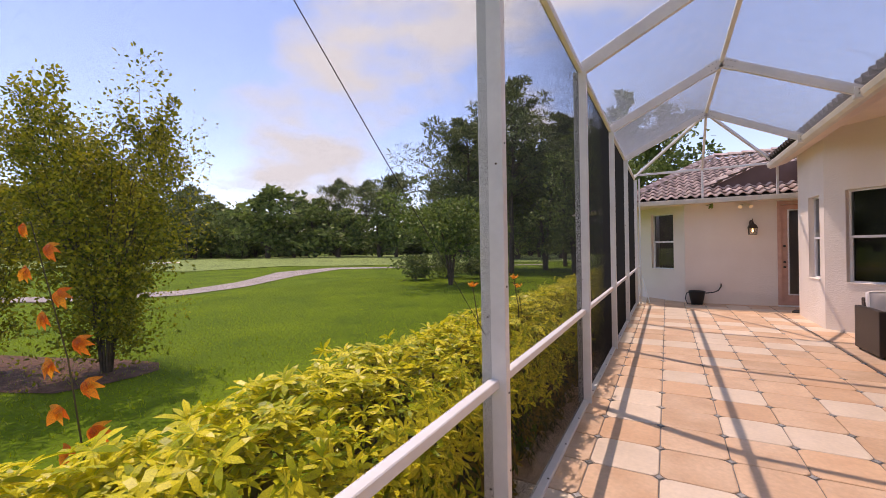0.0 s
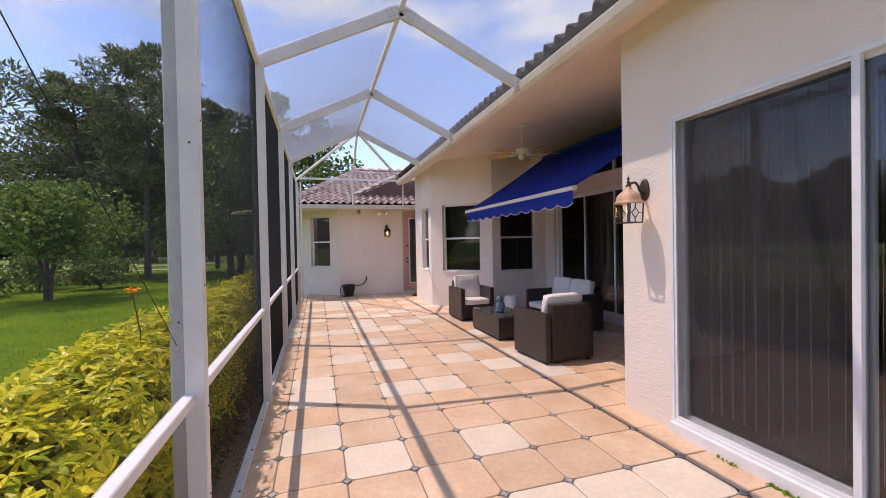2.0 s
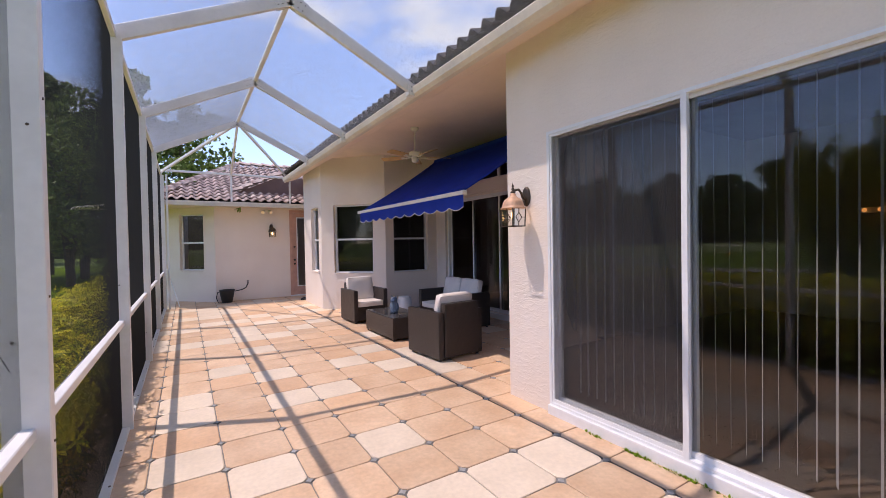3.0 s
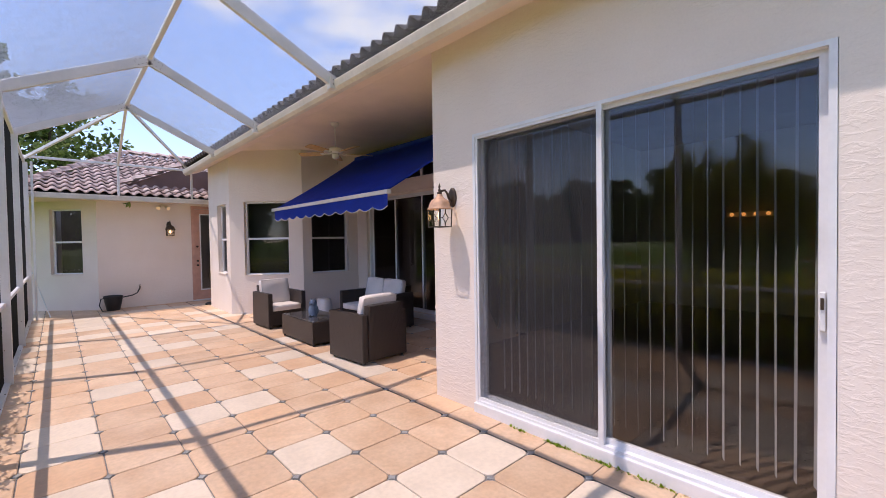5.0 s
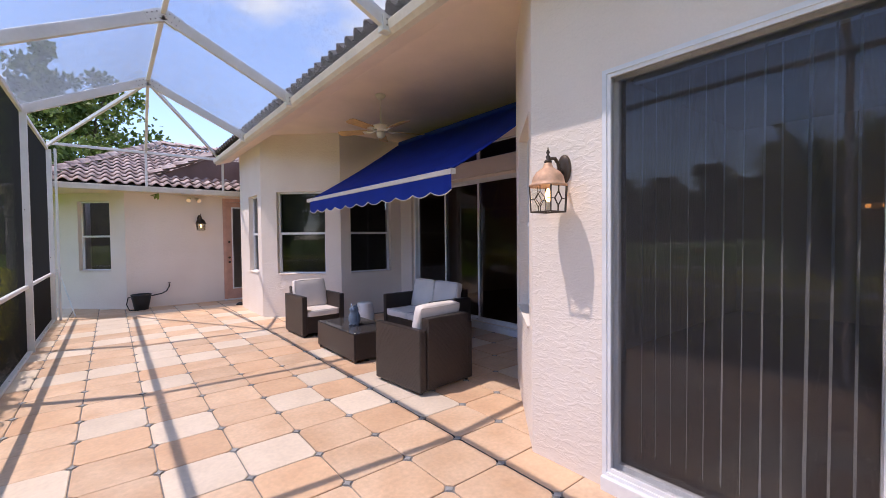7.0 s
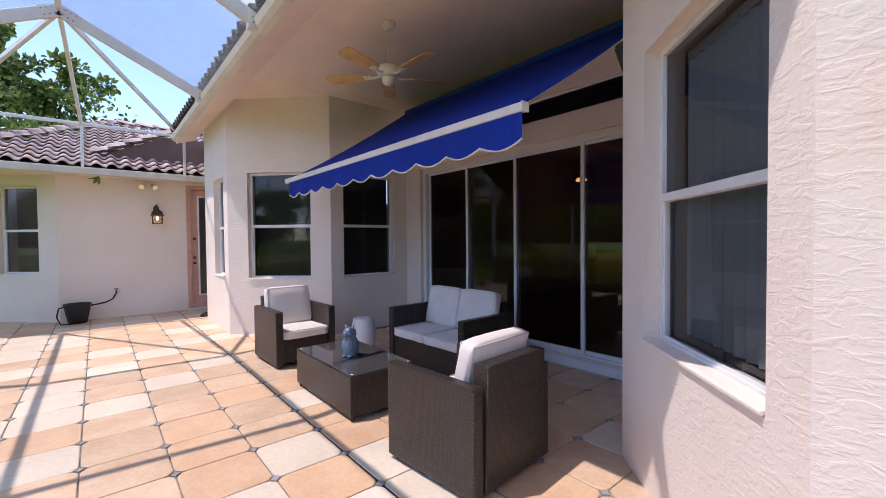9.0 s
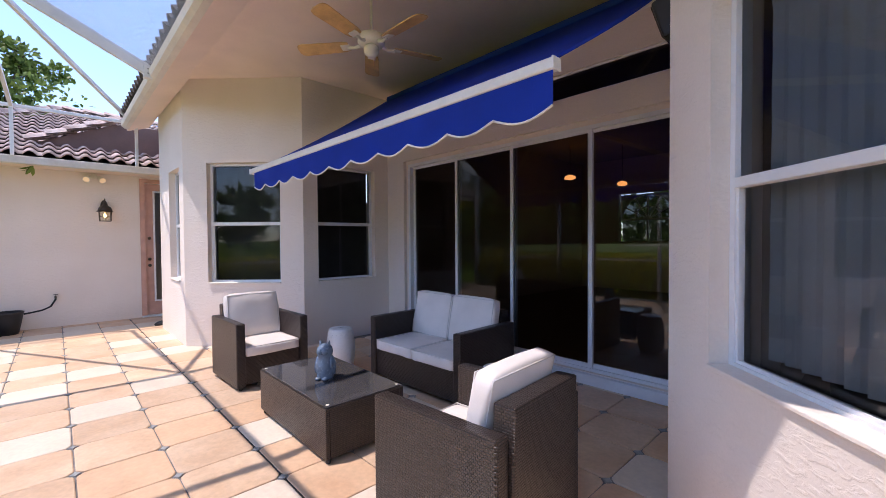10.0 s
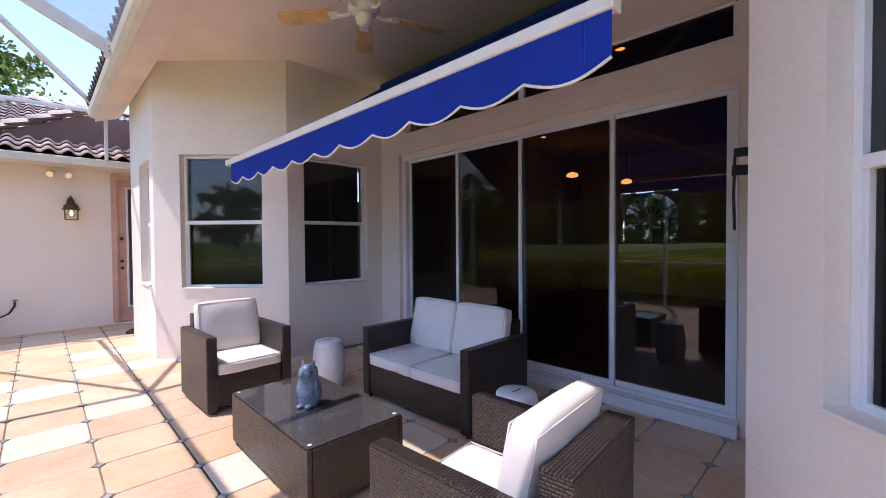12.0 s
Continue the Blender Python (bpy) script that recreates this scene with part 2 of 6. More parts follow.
M_HEDGE = leaf_material("variegated_hedge_leaf", (0.31, 0.41, 0.008), (0.98, 0.87, 0.05), 0.35, 0.38)
# the same hedge leaf, darkened so that its colour holds the shade
M_HEDGEDARK = leaf_material("shade_painted_hedge_leaf", (0.045, 0.08, 0.006), (0.34, 0.22, 0.02), 0.45, 0.25)
M_SHRUB = leaf_material("olive_shrub_leaf", (0.115, 0.165, 0.012), (0.50, 0.45, 0.03), 0.5, 0.35)
M_TREE = leaf_material("dark_tree_leaf", (0.075, 0.125, 0.035), (0.26, 0.33, 0.09), 0.5, 0.25)
M_PINE = leaf_material("pine_needle", (0.085, 0.12, 0.045), (0.25, 0.29, 0.12), 0.6, 0.2)
M_MIDTREE = leaf_material("mid_green_leaf", (0.07, 0.14, 0.02), (0.26, 0.34, 0.07), 0.45, 0.3)
M_RED = leaf_material("orange_red_leaf", (0.80, 0.14, 0.02), (1.0, 0.38, 0.04), 0.4, 0.5)
M_FLOWER = leaf_material("orange_flower_petal", (0.85, 0.25, 0.01), (0.95, 0.40, 0.02), 0.5, 0.3)
M_STEM = material("green_brown_stem", (0.13, 0.10, 0.04), 0.8, vary=0.2, bump=0.2)
M_MOSS = leaf_material("moss_sprig", (0.10, 0.22, 0.01), (0.26, 0.38, 0.02), 0.6, 0.3)
M_GRASSBLADE = leaf_material("grass_blade", (0.13, 0.235, 0.004), (0.36, 0.44, 0.012), 0.6, 0.4)


def wicker_material(name, base, scale=62.0):
    """Woven flat resin strips: a checker of over-and-under strands."""
    m = bpy.data.materials.new(name)
    m.use_nodes = True
    n, l = m.node_tree.nodes, m.node_tree.links
    b = n["Principled BSDF"]
    co = n.new("ShaderNodeTexCoord")
    sep, add, comb = n.new("ShaderNodeSeparateXYZ"), n.new("ShaderNodeMath"), n.new("ShaderNodeCombineXYZ")
    l.new(co.outputs["Object"], sep.inputs["Vector"])
    l.new(sep.outputs["X"], add.inputs[0])
    l.new(sep.outputs["Y"], add.inputs[1])
    l.new(add.outputs["Value"], comb.inputs["X"])
    l.new(sep.outputs["Z"], comb.inputs["Y"])
    br = n.new("ShaderNodeTexBrick")
    br.inputs["Scale"].default_value = 1.0
    br.inputs["Brick Width"].default_value, br.inputs["Row Height"].default_value = 0.021, 0.0125
    br.inputs["Mortar Size"].default_value, br.inputs["Mortar Smooth"].default_value = 0.0030, 0.8
    br.inputs["Color1"].default_value = (*base, 1)
    br.inputs["Color2"].default_value = (*[c * 0.62 for c in base], 1)
    br.inputs["Mortar"].default_value = (*[c * 0.16 for c in base], 1)
    nsep, nab, ngt, mixv = n.new("ShaderNodeSeparateXYZ"), n.new("ShaderNodeMath"), n.new("ShaderNodeMath"), n.new("ShaderNodeMixRGB")
    nab.operation, ngt.operation, ngt.inputs[1].default_value = "ABSOLUTE", "GREATER_THAN", 0.7
    l.new(co.outputs["Normal"], nsep.inputs["Vector"])
    l.new(nsep.outputs["Z"], nab.inputs[0])
    l.new(nab.outputs["Value"], ngt.inputs[0])
    l.new(ngt.outputs["Value"], mixv.inputs["Fac"])
    l.new(comb.outputs["Vector"], mixv.inputs[1])
    l.new(co.outputs["Object"], mixv.inputs[2])
    l.new(mixv.outputs["Color"], br.inputs["Vector"])
    l.new(br.outputs["Color"], b.inputs["Base Color"])
    inv, bp = n.new("ShaderNodeMath"), n.new("ShaderNodeBump")
    inv.operation, inv.inputs[0].default_value = "SUBTRACT", 1.0
    l.new(br.outputs["Fac"], inv.inputs[1])
    bp.inputs["Strength"].default_value, bp.inputs["Distance"].default_value = 1.0, 0.006
    l.new(inv.outputs["Value"], bp.inputs["Height"])
    l.new(bp.outputs["Normal"], b.inputs["Normal"])
    b.inputs["Roughness"].default_value = 0.33
    return m


M_WICKER = wicker_material("dark_brown_resin_wicker", (0.070, 0.048, 0.039))


# ---- mesh helpers ----
def box(bm, x0, x1, y0, y1, z0, z1, bevel=0.0):
    r = bmesh.ops.create_cube(bm, size=1.0, matrix=Matrix.LocRotScale(((x0 + x1) / 2, (y0 + y1) / 2, (z0 + z1) / 2), None, (abs(x1 - x0), abs(y1 - y0), abs(z1 - z0))))
    if bevel:
        edges = {e for v in r["verts"] for e in v.link_edges}
        bmesh.ops.bevel(bm, geom=list(edges), offset=bevel, segments=2, affect="EDGES", profile=0.5)
    return r["verts"]


def beam(bm, a, b, w, h, up=(0, 0, 1), bevel=0.0):
    """A bar of section w x h from a to b."""
    a, b = Vector(a), Vector(b)
    d = (b - a)
    z = d.normalized()
    x = Vector(up).cross(z)
    x = x.normalized() if x.length > 1e-4 else Vector((1, 0, 0))
    y = z.cross(x)
    m = Matrix((x, y, z)).transposed().to_4x4()
    m.translation = (a + b) / 2
    r = bmesh.ops.create_cube(bm, size=1.0, matrix=m @ Matrix.Diagonal((w, h, d.length, 1)))
    if bevel:
        edges = {e for v in r["verts"] for e in v.link_edges}
        bmesh.ops.bevel(bm, geom=list(edges), offset=bevel, segments=1, affect="EDGES")


def lathe(bm, profile, seg=24, at=(0, 0, 0)):
    """A turned body from (radius, height) pairs."""
    rings = []
    for r, z in profile:
        rings.append([bm.verts.new((at[0] + r * math.cos(2 * math.pi * k / seg), at[1] + r * math.sin(2 * math.pi * k / seg), at[2] + z)) for k in range(seg)])
    for a, b in zip(rings, rings[1:]):
        for k in range(seg):
            bm.faces.new((a[k], a[(k + 1) % seg], b[(k + 1) % seg], b[k]))
    bm.faces.new(list(reversed(rings[0])))
    bm.faces.new(rings[-1])


def tube(bm, points, radii, seg=8):
    """A round rod through points."""
    pts = [Vector(p) for p in points]
    if not isinstance(radii, (list, tuple)):
        radii = [radii] * len(pts)
    rings = []
    for i, p in enumerate(pts):
        d = (pts[min(i + 1, len(pts) - 1)] - pts[max(i - 1, 0)]).normalized()
        x = d.orthogonal().normalized() if i == 0 else (px - d * px.dot(d)).normalized()
        px = x
        y = d.cross(x)
        rings.append([bm.verts.new(p + radii[i] * (math.cos(2 * math.pi * k / seg) * x + math.sin(2 * math.pi * k / seg) * y)) for k in range(seg)])
    for a, b in zip(rings, rings[1:]):
        for k in range(seg):
            bm.faces.new((a[k], a[(k + 1) % seg], b[(k + 1) % seg], b[k]))
    bm.faces.new(list(reversed(rings[0])))
    bm.faces.new(rings[-1])


def mesh_of(name, bm, mat, smooth=False):
    bmesh.ops.recalc_face_normals(bm, faces=bm.faces)
    me = bpy.data.meshes.new(name)
    bm.to_mesh(me)
    bm.free()
    me.materials.append(mat)
    if smooth:
        for p in me.polygons:
            p.use_smooth = True
    return me


def part(name, bm, mat, parent=None, label="", smooth=False):
    ob = new(name, mesh_of(name, bm, mat, smooth))
    if parent:
        ob.parent = parent
    if label:
        ob["label"] = label
    return ob


def boxpart(name, parent, mat, dims, bevel=0.0, label="", smooth=False):
    bm = bmesh.new()
    box(bm, *dims, bevel=bevel)
    return part(name, bm, mat, parent, label, smooth)


def empty(name, m, label, category, group="", kind=""):
    ob = new(name)
    ob.matrix_world = m
    ob.empty_display_size = 0.1
    return tagged(ob, label, category, group, kind)


def raw(name, verts, faces, mat, parent=None, label=""):
    me = bpy.data.meshes.new(name)
    me.from_pydata(verts, [], faces)
    me.materials.append(mat)
    ob = new(name, me)
    if parent:
        ob.parent = parent
    if label:
        ob["label"] = label
    return ob


def panepart(name, parent, mat, x0, x1, y, z0, z1):
    """One pane of glass, facing -y."""
    bm = bmesh.new()
    bm.faces.new([bm.verts.new(v) for v in ((x0, y, z0), (x1, y, z0), (x1, y, z1), (x0, y, z1))])
    me = bpy.data.meshes.new(name)
    bm.to_mesh(me)
    bm.free()
    me.materials.append(mat)
    ob = new(name, me)
    ob.parent = parent
    ob.visible_shadow = False
    return ob


# ---- house walls ----
def wall(name, p0, p1, z0, z1, thick, openings, label, mat):
    """A straight wall from p0 to p1; its inner side is on the left. openings: (s0, s1, z0, z1) along the wall."""
    p0, p1 = Vector((*p0, 0)), Vector((*p1, 0))
    d = p1 - p0
    L = d.length
    m = Matrix.Translation(p0) @ Matrix.Rotation(math.atan2(d.y, d.x), 4, "Z")
    ss = sorted({0.0, L, *[v for o in openings for v in o[:2]]})
    zs = sorted({z0, z1, *[v for o in openings for v in o[2:]]})
    solid = lambda i, k: 0 <= i < len(ss) - 1 and 0 <= k < len(zs) - 1 and not any(o[0] < (ss[i] + ss[i + 1]) / 2 < o[1] and o[2] < (zs[k] + zs[k + 1]) / 2 < o[3] for o in openings)
    bm = bmesh.new()
    cache = {}

    def v(i, t, k):
        if (i, t, k) not in cache:
            cache[i, t, k] = bm.verts.new((ss[i], t * thick, zs[k]))
        return cache[i, t, k]
    for i in range(len(ss) - 1):
        for k in range(len(zs) - 1):
            if not solid(i, k):
                continue
            bm.faces.new((v(i, 0, k), v(i + 1, 0, k), v(i + 1, 0, k + 1), v(i, 0, k + 1)))
            bm.faces.new((v(i, 1, k), v(i, 1, k + 1), v(i + 1, 1, k + 1), v(i + 1, 1, k)))
            if not solid(i - 1, k):
                bm.faces.new((v(i, 0, k), v(i, 0, k + 1), v(i, 1, k + 1), v(i, 1, k)))
            if not solid(i + 1, k):
                bm.faces.new((v(i + 1, 0, k), v(i + 1, 1, k), v(i + 1, 1, k + 1), v(i + 1, 0, k + 1)))
            if not solid(i, k - 1):
                bm.faces.new((v(i, 0, k), v(i, 1, k), v(i + 1, 1, k), v(i + 1, 0, k)))
            if not solid(i, k + 1):
                bm.faces.new((v(i, 0, k + 1), v(i + 1, 0, k + 1), v(i + 1, 1, k + 1), v(i, 1, k + 1)))
    ob = part(name, bm, mat)
    ob.matrix_world = m
    tagged(ob, label, "wall", kind="structure")
    return ob, m


CEIL, HEAD, SILL = 3.62, 2.475, 0.863
HEADS, HEADG = 2.54, 2.56
SX, BX = 2.685, 2.70
BAY0, BAY1, BAY2 = (BX, 11.55), (BX, 9.87), (3.865, 8.72)
PIER1, PIER2 = (SX, 3.05), (3.79, 4.15)
GX = 5.26
WX0, WY0 = 0.60, 12.98
STUC = "cream textured stucco house wall"
T = 0.16
r2 = math.sqrt(2)


def along(p0, p):
    return math.hypot(p[0] - p0[0], p[1] - p0[1])


bay_len = along(BAY1, BAY2)
_, W_SLIDE = wall("wall_slider", PIER1, (SX, -4.0), 0, CEIL, T, [(0.545, 2.965, 0.085, HEADS)], STUC, M_STUCCO)
_, W_RW = wall("wall_pier_angle", PIER2, PIER1, 0, CEIL, T, [(0.35, 1.37, SILL - 0.012, HEAD + 0.02)], STUC, M_STUCCO)
wall("wall_pier_return", (GX, PIER2[1]), PIER2, 0, CEIL, T, [], STUC, M_STUCCO)
_, W_GD = wall("wall_lanai", (GX, BAY2[1]), (GX, PIER2[1]), 0, CEIL, T, [(0.405, 4.30, 0.10, HEADG + 0.05), (0.59, 4.26, 2.87, 3.13)], STUC, M_STUCCO)
_, W_AW = wall("wall_bay_return", BAY2, (GX, BAY2[1]), 0, CEIL, T, [(0.21, 1.145, SILL - 0.012, HEAD + 0.02)], STUC, M_STUCCO)
_, W_BW = wall("wall_bay_angle", BAY1, BAY2, 0, CEIL, T, [(0.325, 1.325, SILL - 0.012, HEAD + 0.02)], STUC, M_STUCCO)
_, W_SW = wall("wall_bay_side", BAY0, BAY1, 0, CEIL, T, [(0.74, 1.43, SILL, HEAD)], STUC, M_STUCCO)
wall("wall_bay_end", (4.2, BAY0[1] - 0.002), (BX + 0.165, BAY0[1] - 0.002), 0, CEIL, T, [], STUC, M_STUCCO)
wall("wall_entry_side", (3.55, WY0), (3.55, BAY0[1]), 0, CEIL, T, [], STUC, M_STUCCO)
_, W_FAR = wall("wall_wing", (WX0, WY0), (3.55, WY0), 0, 2.66, T, [(2.08, 2.86, 0.02, 2.54)], STUC, M_STUCCO)
_, W_FW = wall("wall_wing_angle", (WX0 - 2.16, WY0 + 2.16), (WX0, WY0), 0, 2.66, T, [(1.87, 2.68, SILL, HEAD)], STUC, M_STUCCO)

# unseen back of the house, to close the rooms
for nm, a, b in (("wall_back", (13.0, -4.0), (13.0, 15.14)), ("wall_north", (13.0, 15.14), (-1.56, 15.14)), ("wall_south", (SX, -4.0), (13.0, -4.0))):
    if nm == "wall_back":
        wall(nm, a, b, 0, CEIL, T, [(10.99, 12.39, 1.35, 2.66)], "plain painted outer wall", M_STUCCO)
    else:
        wall(nm, a, b, 0, CEIL if nm != "wall_north" else 2.66, T, [], "plain painted outer wall", M_STUCCO)


def slab(name, outline, z0, z1, mat, label, category, kind="structure"):
    bm = bmesh.new()
    lo = [bm.verts.new((x, y, z0)) for x, y in outline]
    hi = [bm.verts.new((x, y, z1)) for x, y in outline]
    bm.faces.new(list(reversed(lo)))
    bm.faces.new(hi)
    n = len(outline)
    for k in range(n):
        bm.faces.new((lo[k], lo[(k + 1) % n], hi[(k + 1) % n], hi[k]))
    ob = part(name, bm, mat)
    return tagged(ob, label, category, kind=kind)


wall("partition_bath", (10.1, 3.9), (10.1, -4.0), 0, CEIL, 0.12, [], "plain interior partition wall", M_INTERIOR)
# inner partitions keep the rooms dark
wall("partition_south", (GX + 0.2, 3.9), (13.0, 3.9), 0, CEIL, 0.12, [], "plain interior partition wall", M_INTERIOR)
wall("partition_north", (13.0, 9.6), (GX + 0.2, 9.6), 0, CEIL, 0.12, [], "plain interior partition wall", M_INTERIOR)
slab("floor_inside", [(SX + T, -4), (13, -4), (13, 15.2), (GX + T, 15.2), (GX + T, 3.9), (SX + T + 1.2, 3.9), (SX + T, 3.0)], -0.05, 0.03, M_INTFLOOR, "dark polished interior floor", "floor")

# ceilings and soffits
EAVE_X, EAVE_Z, KINK_X = 2.37, 3.355, 2.655
slab("ceiling", [(KINK_X + 0.006, 2.9), (KINK_X + 0.006, 10.3), (GX + 0.1, 10.3), (GX + 0.1, 2.9)], CEIL, CEIL + 0.08, M_SOFFIT, "smooth peach-painted porch ceiling", "ceiling")
slab("ceiling_inside", [(SX + T, -4), (13, -4), (13, 15.14), (GX + 0.1, 15.14), (GX + 0.1, 10.3), (2.96, 11.5), (2.96, 10.3), (GX + 0.1, 10.3), (GX + 0.1, 3.0), (SX + T, 3.0)], CEIL - 0.01, CEIL + 0.08, M_INTERIOR, "plain white interior ceiling", "ceiling")
bm = bmesh.new()
verts = [(EAVE_X, -4, EAVE_Z), (KINK_X, -4, 3.452), (KINK_X, -4, 3.50), (EAVE_X, -4, EAVE_Z + 0.10)]
lo = [bm.verts.new(v) for v in verts]
hi = [bm.verts.new((v[0], 12.38, v[2])) for v in verts]
for k in range(4):
    bm.faces.new((lo[k], lo[(k + 1) % 4], hi[(k + 1) % 4], hi[k]))
bm.faces.new(lo)
bm.faces.new(list(reversed(hi)))
tagged(part("soffit", bm, M_SOFFIT), "sloping peach-painted eave soffit", "soffit", kind="structure")
tagged(boxpart("eave_beam", None, M_SOFFIT, (KINK_X, SX - 0.003, -4, 12.38, 3.458, CEIL + 0.06)), "peach-painted beam edge between eave soffit and porch ceiling", "beam", kind="structure")
bm = bmesh.new()
prof = [(EAVE_X, 3.33), (EAVE_X, 3.45), (EAVE_X - 0.10, 3.45), (EAVE_X - 0.115, 3.43), (EAVE_X - 0.10, 3.36), (EAVE_X - 0.06, 3.33)]
lo = [bm.verts.new((x, -4, z)) for x, z in prof]
hi = [bm.verts.new((x, 12.08, z)) for x, z in prof]
for k in range(6):
    bm.faces.new((lo[k], lo[(k + 1) % 6], hi[(k + 1) % 6], hi[k]))
bm.faces.new(lo)
bm.faces.new(list(reversed(hi)))
tagged(part("gutter", bm, M_GUTTER), "cream aluminium gutter along the main eave", "gutter", kind="structure")

# main roof: sloping deck
bm = bmesh.new()
verts = [(EAVE_X - 0.04, 3.47), (9.0, 3.47 + 6.67 * 0.45), (9.0, 3.40 + 6.67 * 0.45), (EAVE_X - 0.04, 3.455)]
lo = [bm.verts.new((x, -4, z)) for x, z in verts]
hi = [bm.verts.new((x, 12.18, z)) for x, z in verts]
for k in range(4):
    bm.faces.new((lo[k], lo[(k + 1) % 4], hi[(k + 1) % 4], hi[k]))
bm.faces.new(lo)
bm.faces.new(list(reversed(hi)))
roof_main = tagged(part("roof_main", bm, M_DARKTILE), "main roof of dark barrel tiles", "roof", kind="structure")

# far wing: soffit, gutter, deck
WG = 12.40
slab("wing_soffit", [(-0.9, WG), (3.55, WG), (3.55, WY0 + 0.05), (WX0 + 0.06, WY0 + 0.05), (-1.5, 15.18), (-2.8, 15.18), (-2.5, 14.3)], 2.66, 2.70, M_SOFFIT, "peach-painted soffit of the far wing", "soffit")
tagged(boxpart("wing_gutter", None, M_GUTTER, (-0.9, 3.40, WG - 0.11, WG, 2.63, 2.75), bevel=0.012), "cream gutter of the far wing", "gutter", kind="structure")

# ---- patio slab, ground ----
tagged(boxpart("patio_slab", None, M_GROUT, (-0.72, 5.3, -3.0, 15.3, -0.30, -0.012)), "grey grouted patio slab under the tiles", "floor", kind="structure")

# ---- windows and doors ----
def window_unit(name, m, s0, s1, z0, z1, label, recess=0.085, lining=0.34):
    """A single-hung window in a wall's own frame: outer frame, meeting rail, two panes, insect screen below, sill."""
    w = empty(name, m @ Matrix.Translation((s0, recess, z0)), label, "window", kind="structure")
    W, H = s1 - s0, z1 - z0
    f = 0.035
    bm = bmesh.new()
    box(bm, 0.002, f, 0, 0.07, 0.002, H - 0.002)
    box(bm, W - f, W - 0.002, 0, 0.07, 0.002, H - 0.002)
    box(bm, f, W - f, 0, 0.07, 0.002, f)
    box(bm, f, W - f, 0, 0.07, H - f, H - 0.002)
    part("window_frame", bm, M_FRAME, w)
    mid = H * 0.50
    boxpart("meeting_rail", w, M_FRAME, (f, W - f, -0.006, 0.05, mid - 0.025, mid + 0.02), bevel=0.004)
    for nm, a, b, y in (("upper_pane", mid + 0.02, H - f, 0.025), ("lower_pane", f, mid - 0.025, 0.045)):
        panepart(nm, w, M_GLASS, f, W - f, y, a, b)
    bm = bmesh.new()
    k, y = 0, 0.018
    box(bm, f, f + 0.014, y - 0.008, y + 0.006, f, mid - 0.025)
    box(bm, W - f - 0.014, W - f, y - 0.008, y + 0.006, f, mid - 0.025)
    box(bm, f + 0.014, W - f - 0.014, y - 0.008, y + 0.006, f, f + 0.014)
    sash = part("screen_frame", bm, M_FRAME, w)
    boxpart("window_sill", w, M_STUCCO, (0.003, W - 0.003, -recess - 0.018, 0.0, 0.002, 0.022), bevel=0.005)
    # added sheet, coloured dark in place of the unlit room behind
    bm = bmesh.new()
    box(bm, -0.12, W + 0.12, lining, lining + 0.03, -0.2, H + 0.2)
    part("dark_room_sheet", bm, M_LINING, w)
    return w


def vertical_blind(name, m, s0, s1, z0, z1, y, pitch, width, angle, label):
    """Vertical vane blind: headrail and separate vanes."""
    b = empty(name, m @ Matrix.Translation((s0, y, z0)), label, "blind")
    W, H = s1 - s0, z1 - z0
    boxpart("headrail", b, M_BLIND, (0, W, -0.02, 0.03, H - 0.05, H))
    n = int(W / pitch)
    c, s = math.cos(angle) * width / 2, math.sin(angle) * width / 2
    bm = bmesh.new()
    vs = [(-c, -s, 0), (0, -0.006, 0), (c, s, 0)]
    lo = [bm.verts.new((x, yy, 0.0)) for x, yy, _ in vs]
    hi = [bm.verts.new((x, yy, H - 0.05)) for x, yy, _ in vs]
    for k in range(2):
        bm.faces.new((lo[k], lo[k + 1], hi[k + 1], hi[k]))
    me = mesh_of("vane", bm, M_BLIND)
    for i in range(n):
        v = new("vane", me)
        v.parent = b
        v.matrix_basis = pose((i + 0.5) * pitch, random.uniform(-0.004, 0.004), 0.02, 0, random.uniform(-0.3, 0.3), random.uniform(-4, 4))
    return b


def glass_leaf(parent, s0, s1, z0, z1, y, mat, stile=0.05, name="sliding_leaf", screen=False):
    """A sliding door leaf: four frame bars as one mesh and a pane."""
    bm = bmesh.new()
    box(bm, s0, s0 + stile, y, y + 0.035, z0, z1)
    box(bm, s1 - stile, s1, y, y + 0.035, z0, z1)
    box(bm, s0 + stile, s1 - stile, y, y + 0.035, z0, z0 + stile * 1.1)
    box(bm, s0 + stile, s1 - stile, y, y + 0.035, z1 - stile * 0.8, z1)
    leaf = part(name, bm, M_FRAME, parent)
    panepart("pane", leaf, mat, s0 + stile, s1 - stile, y + 0.015, z0 + stile * 1.1, z1 - stile * 0.8)
    return leaf


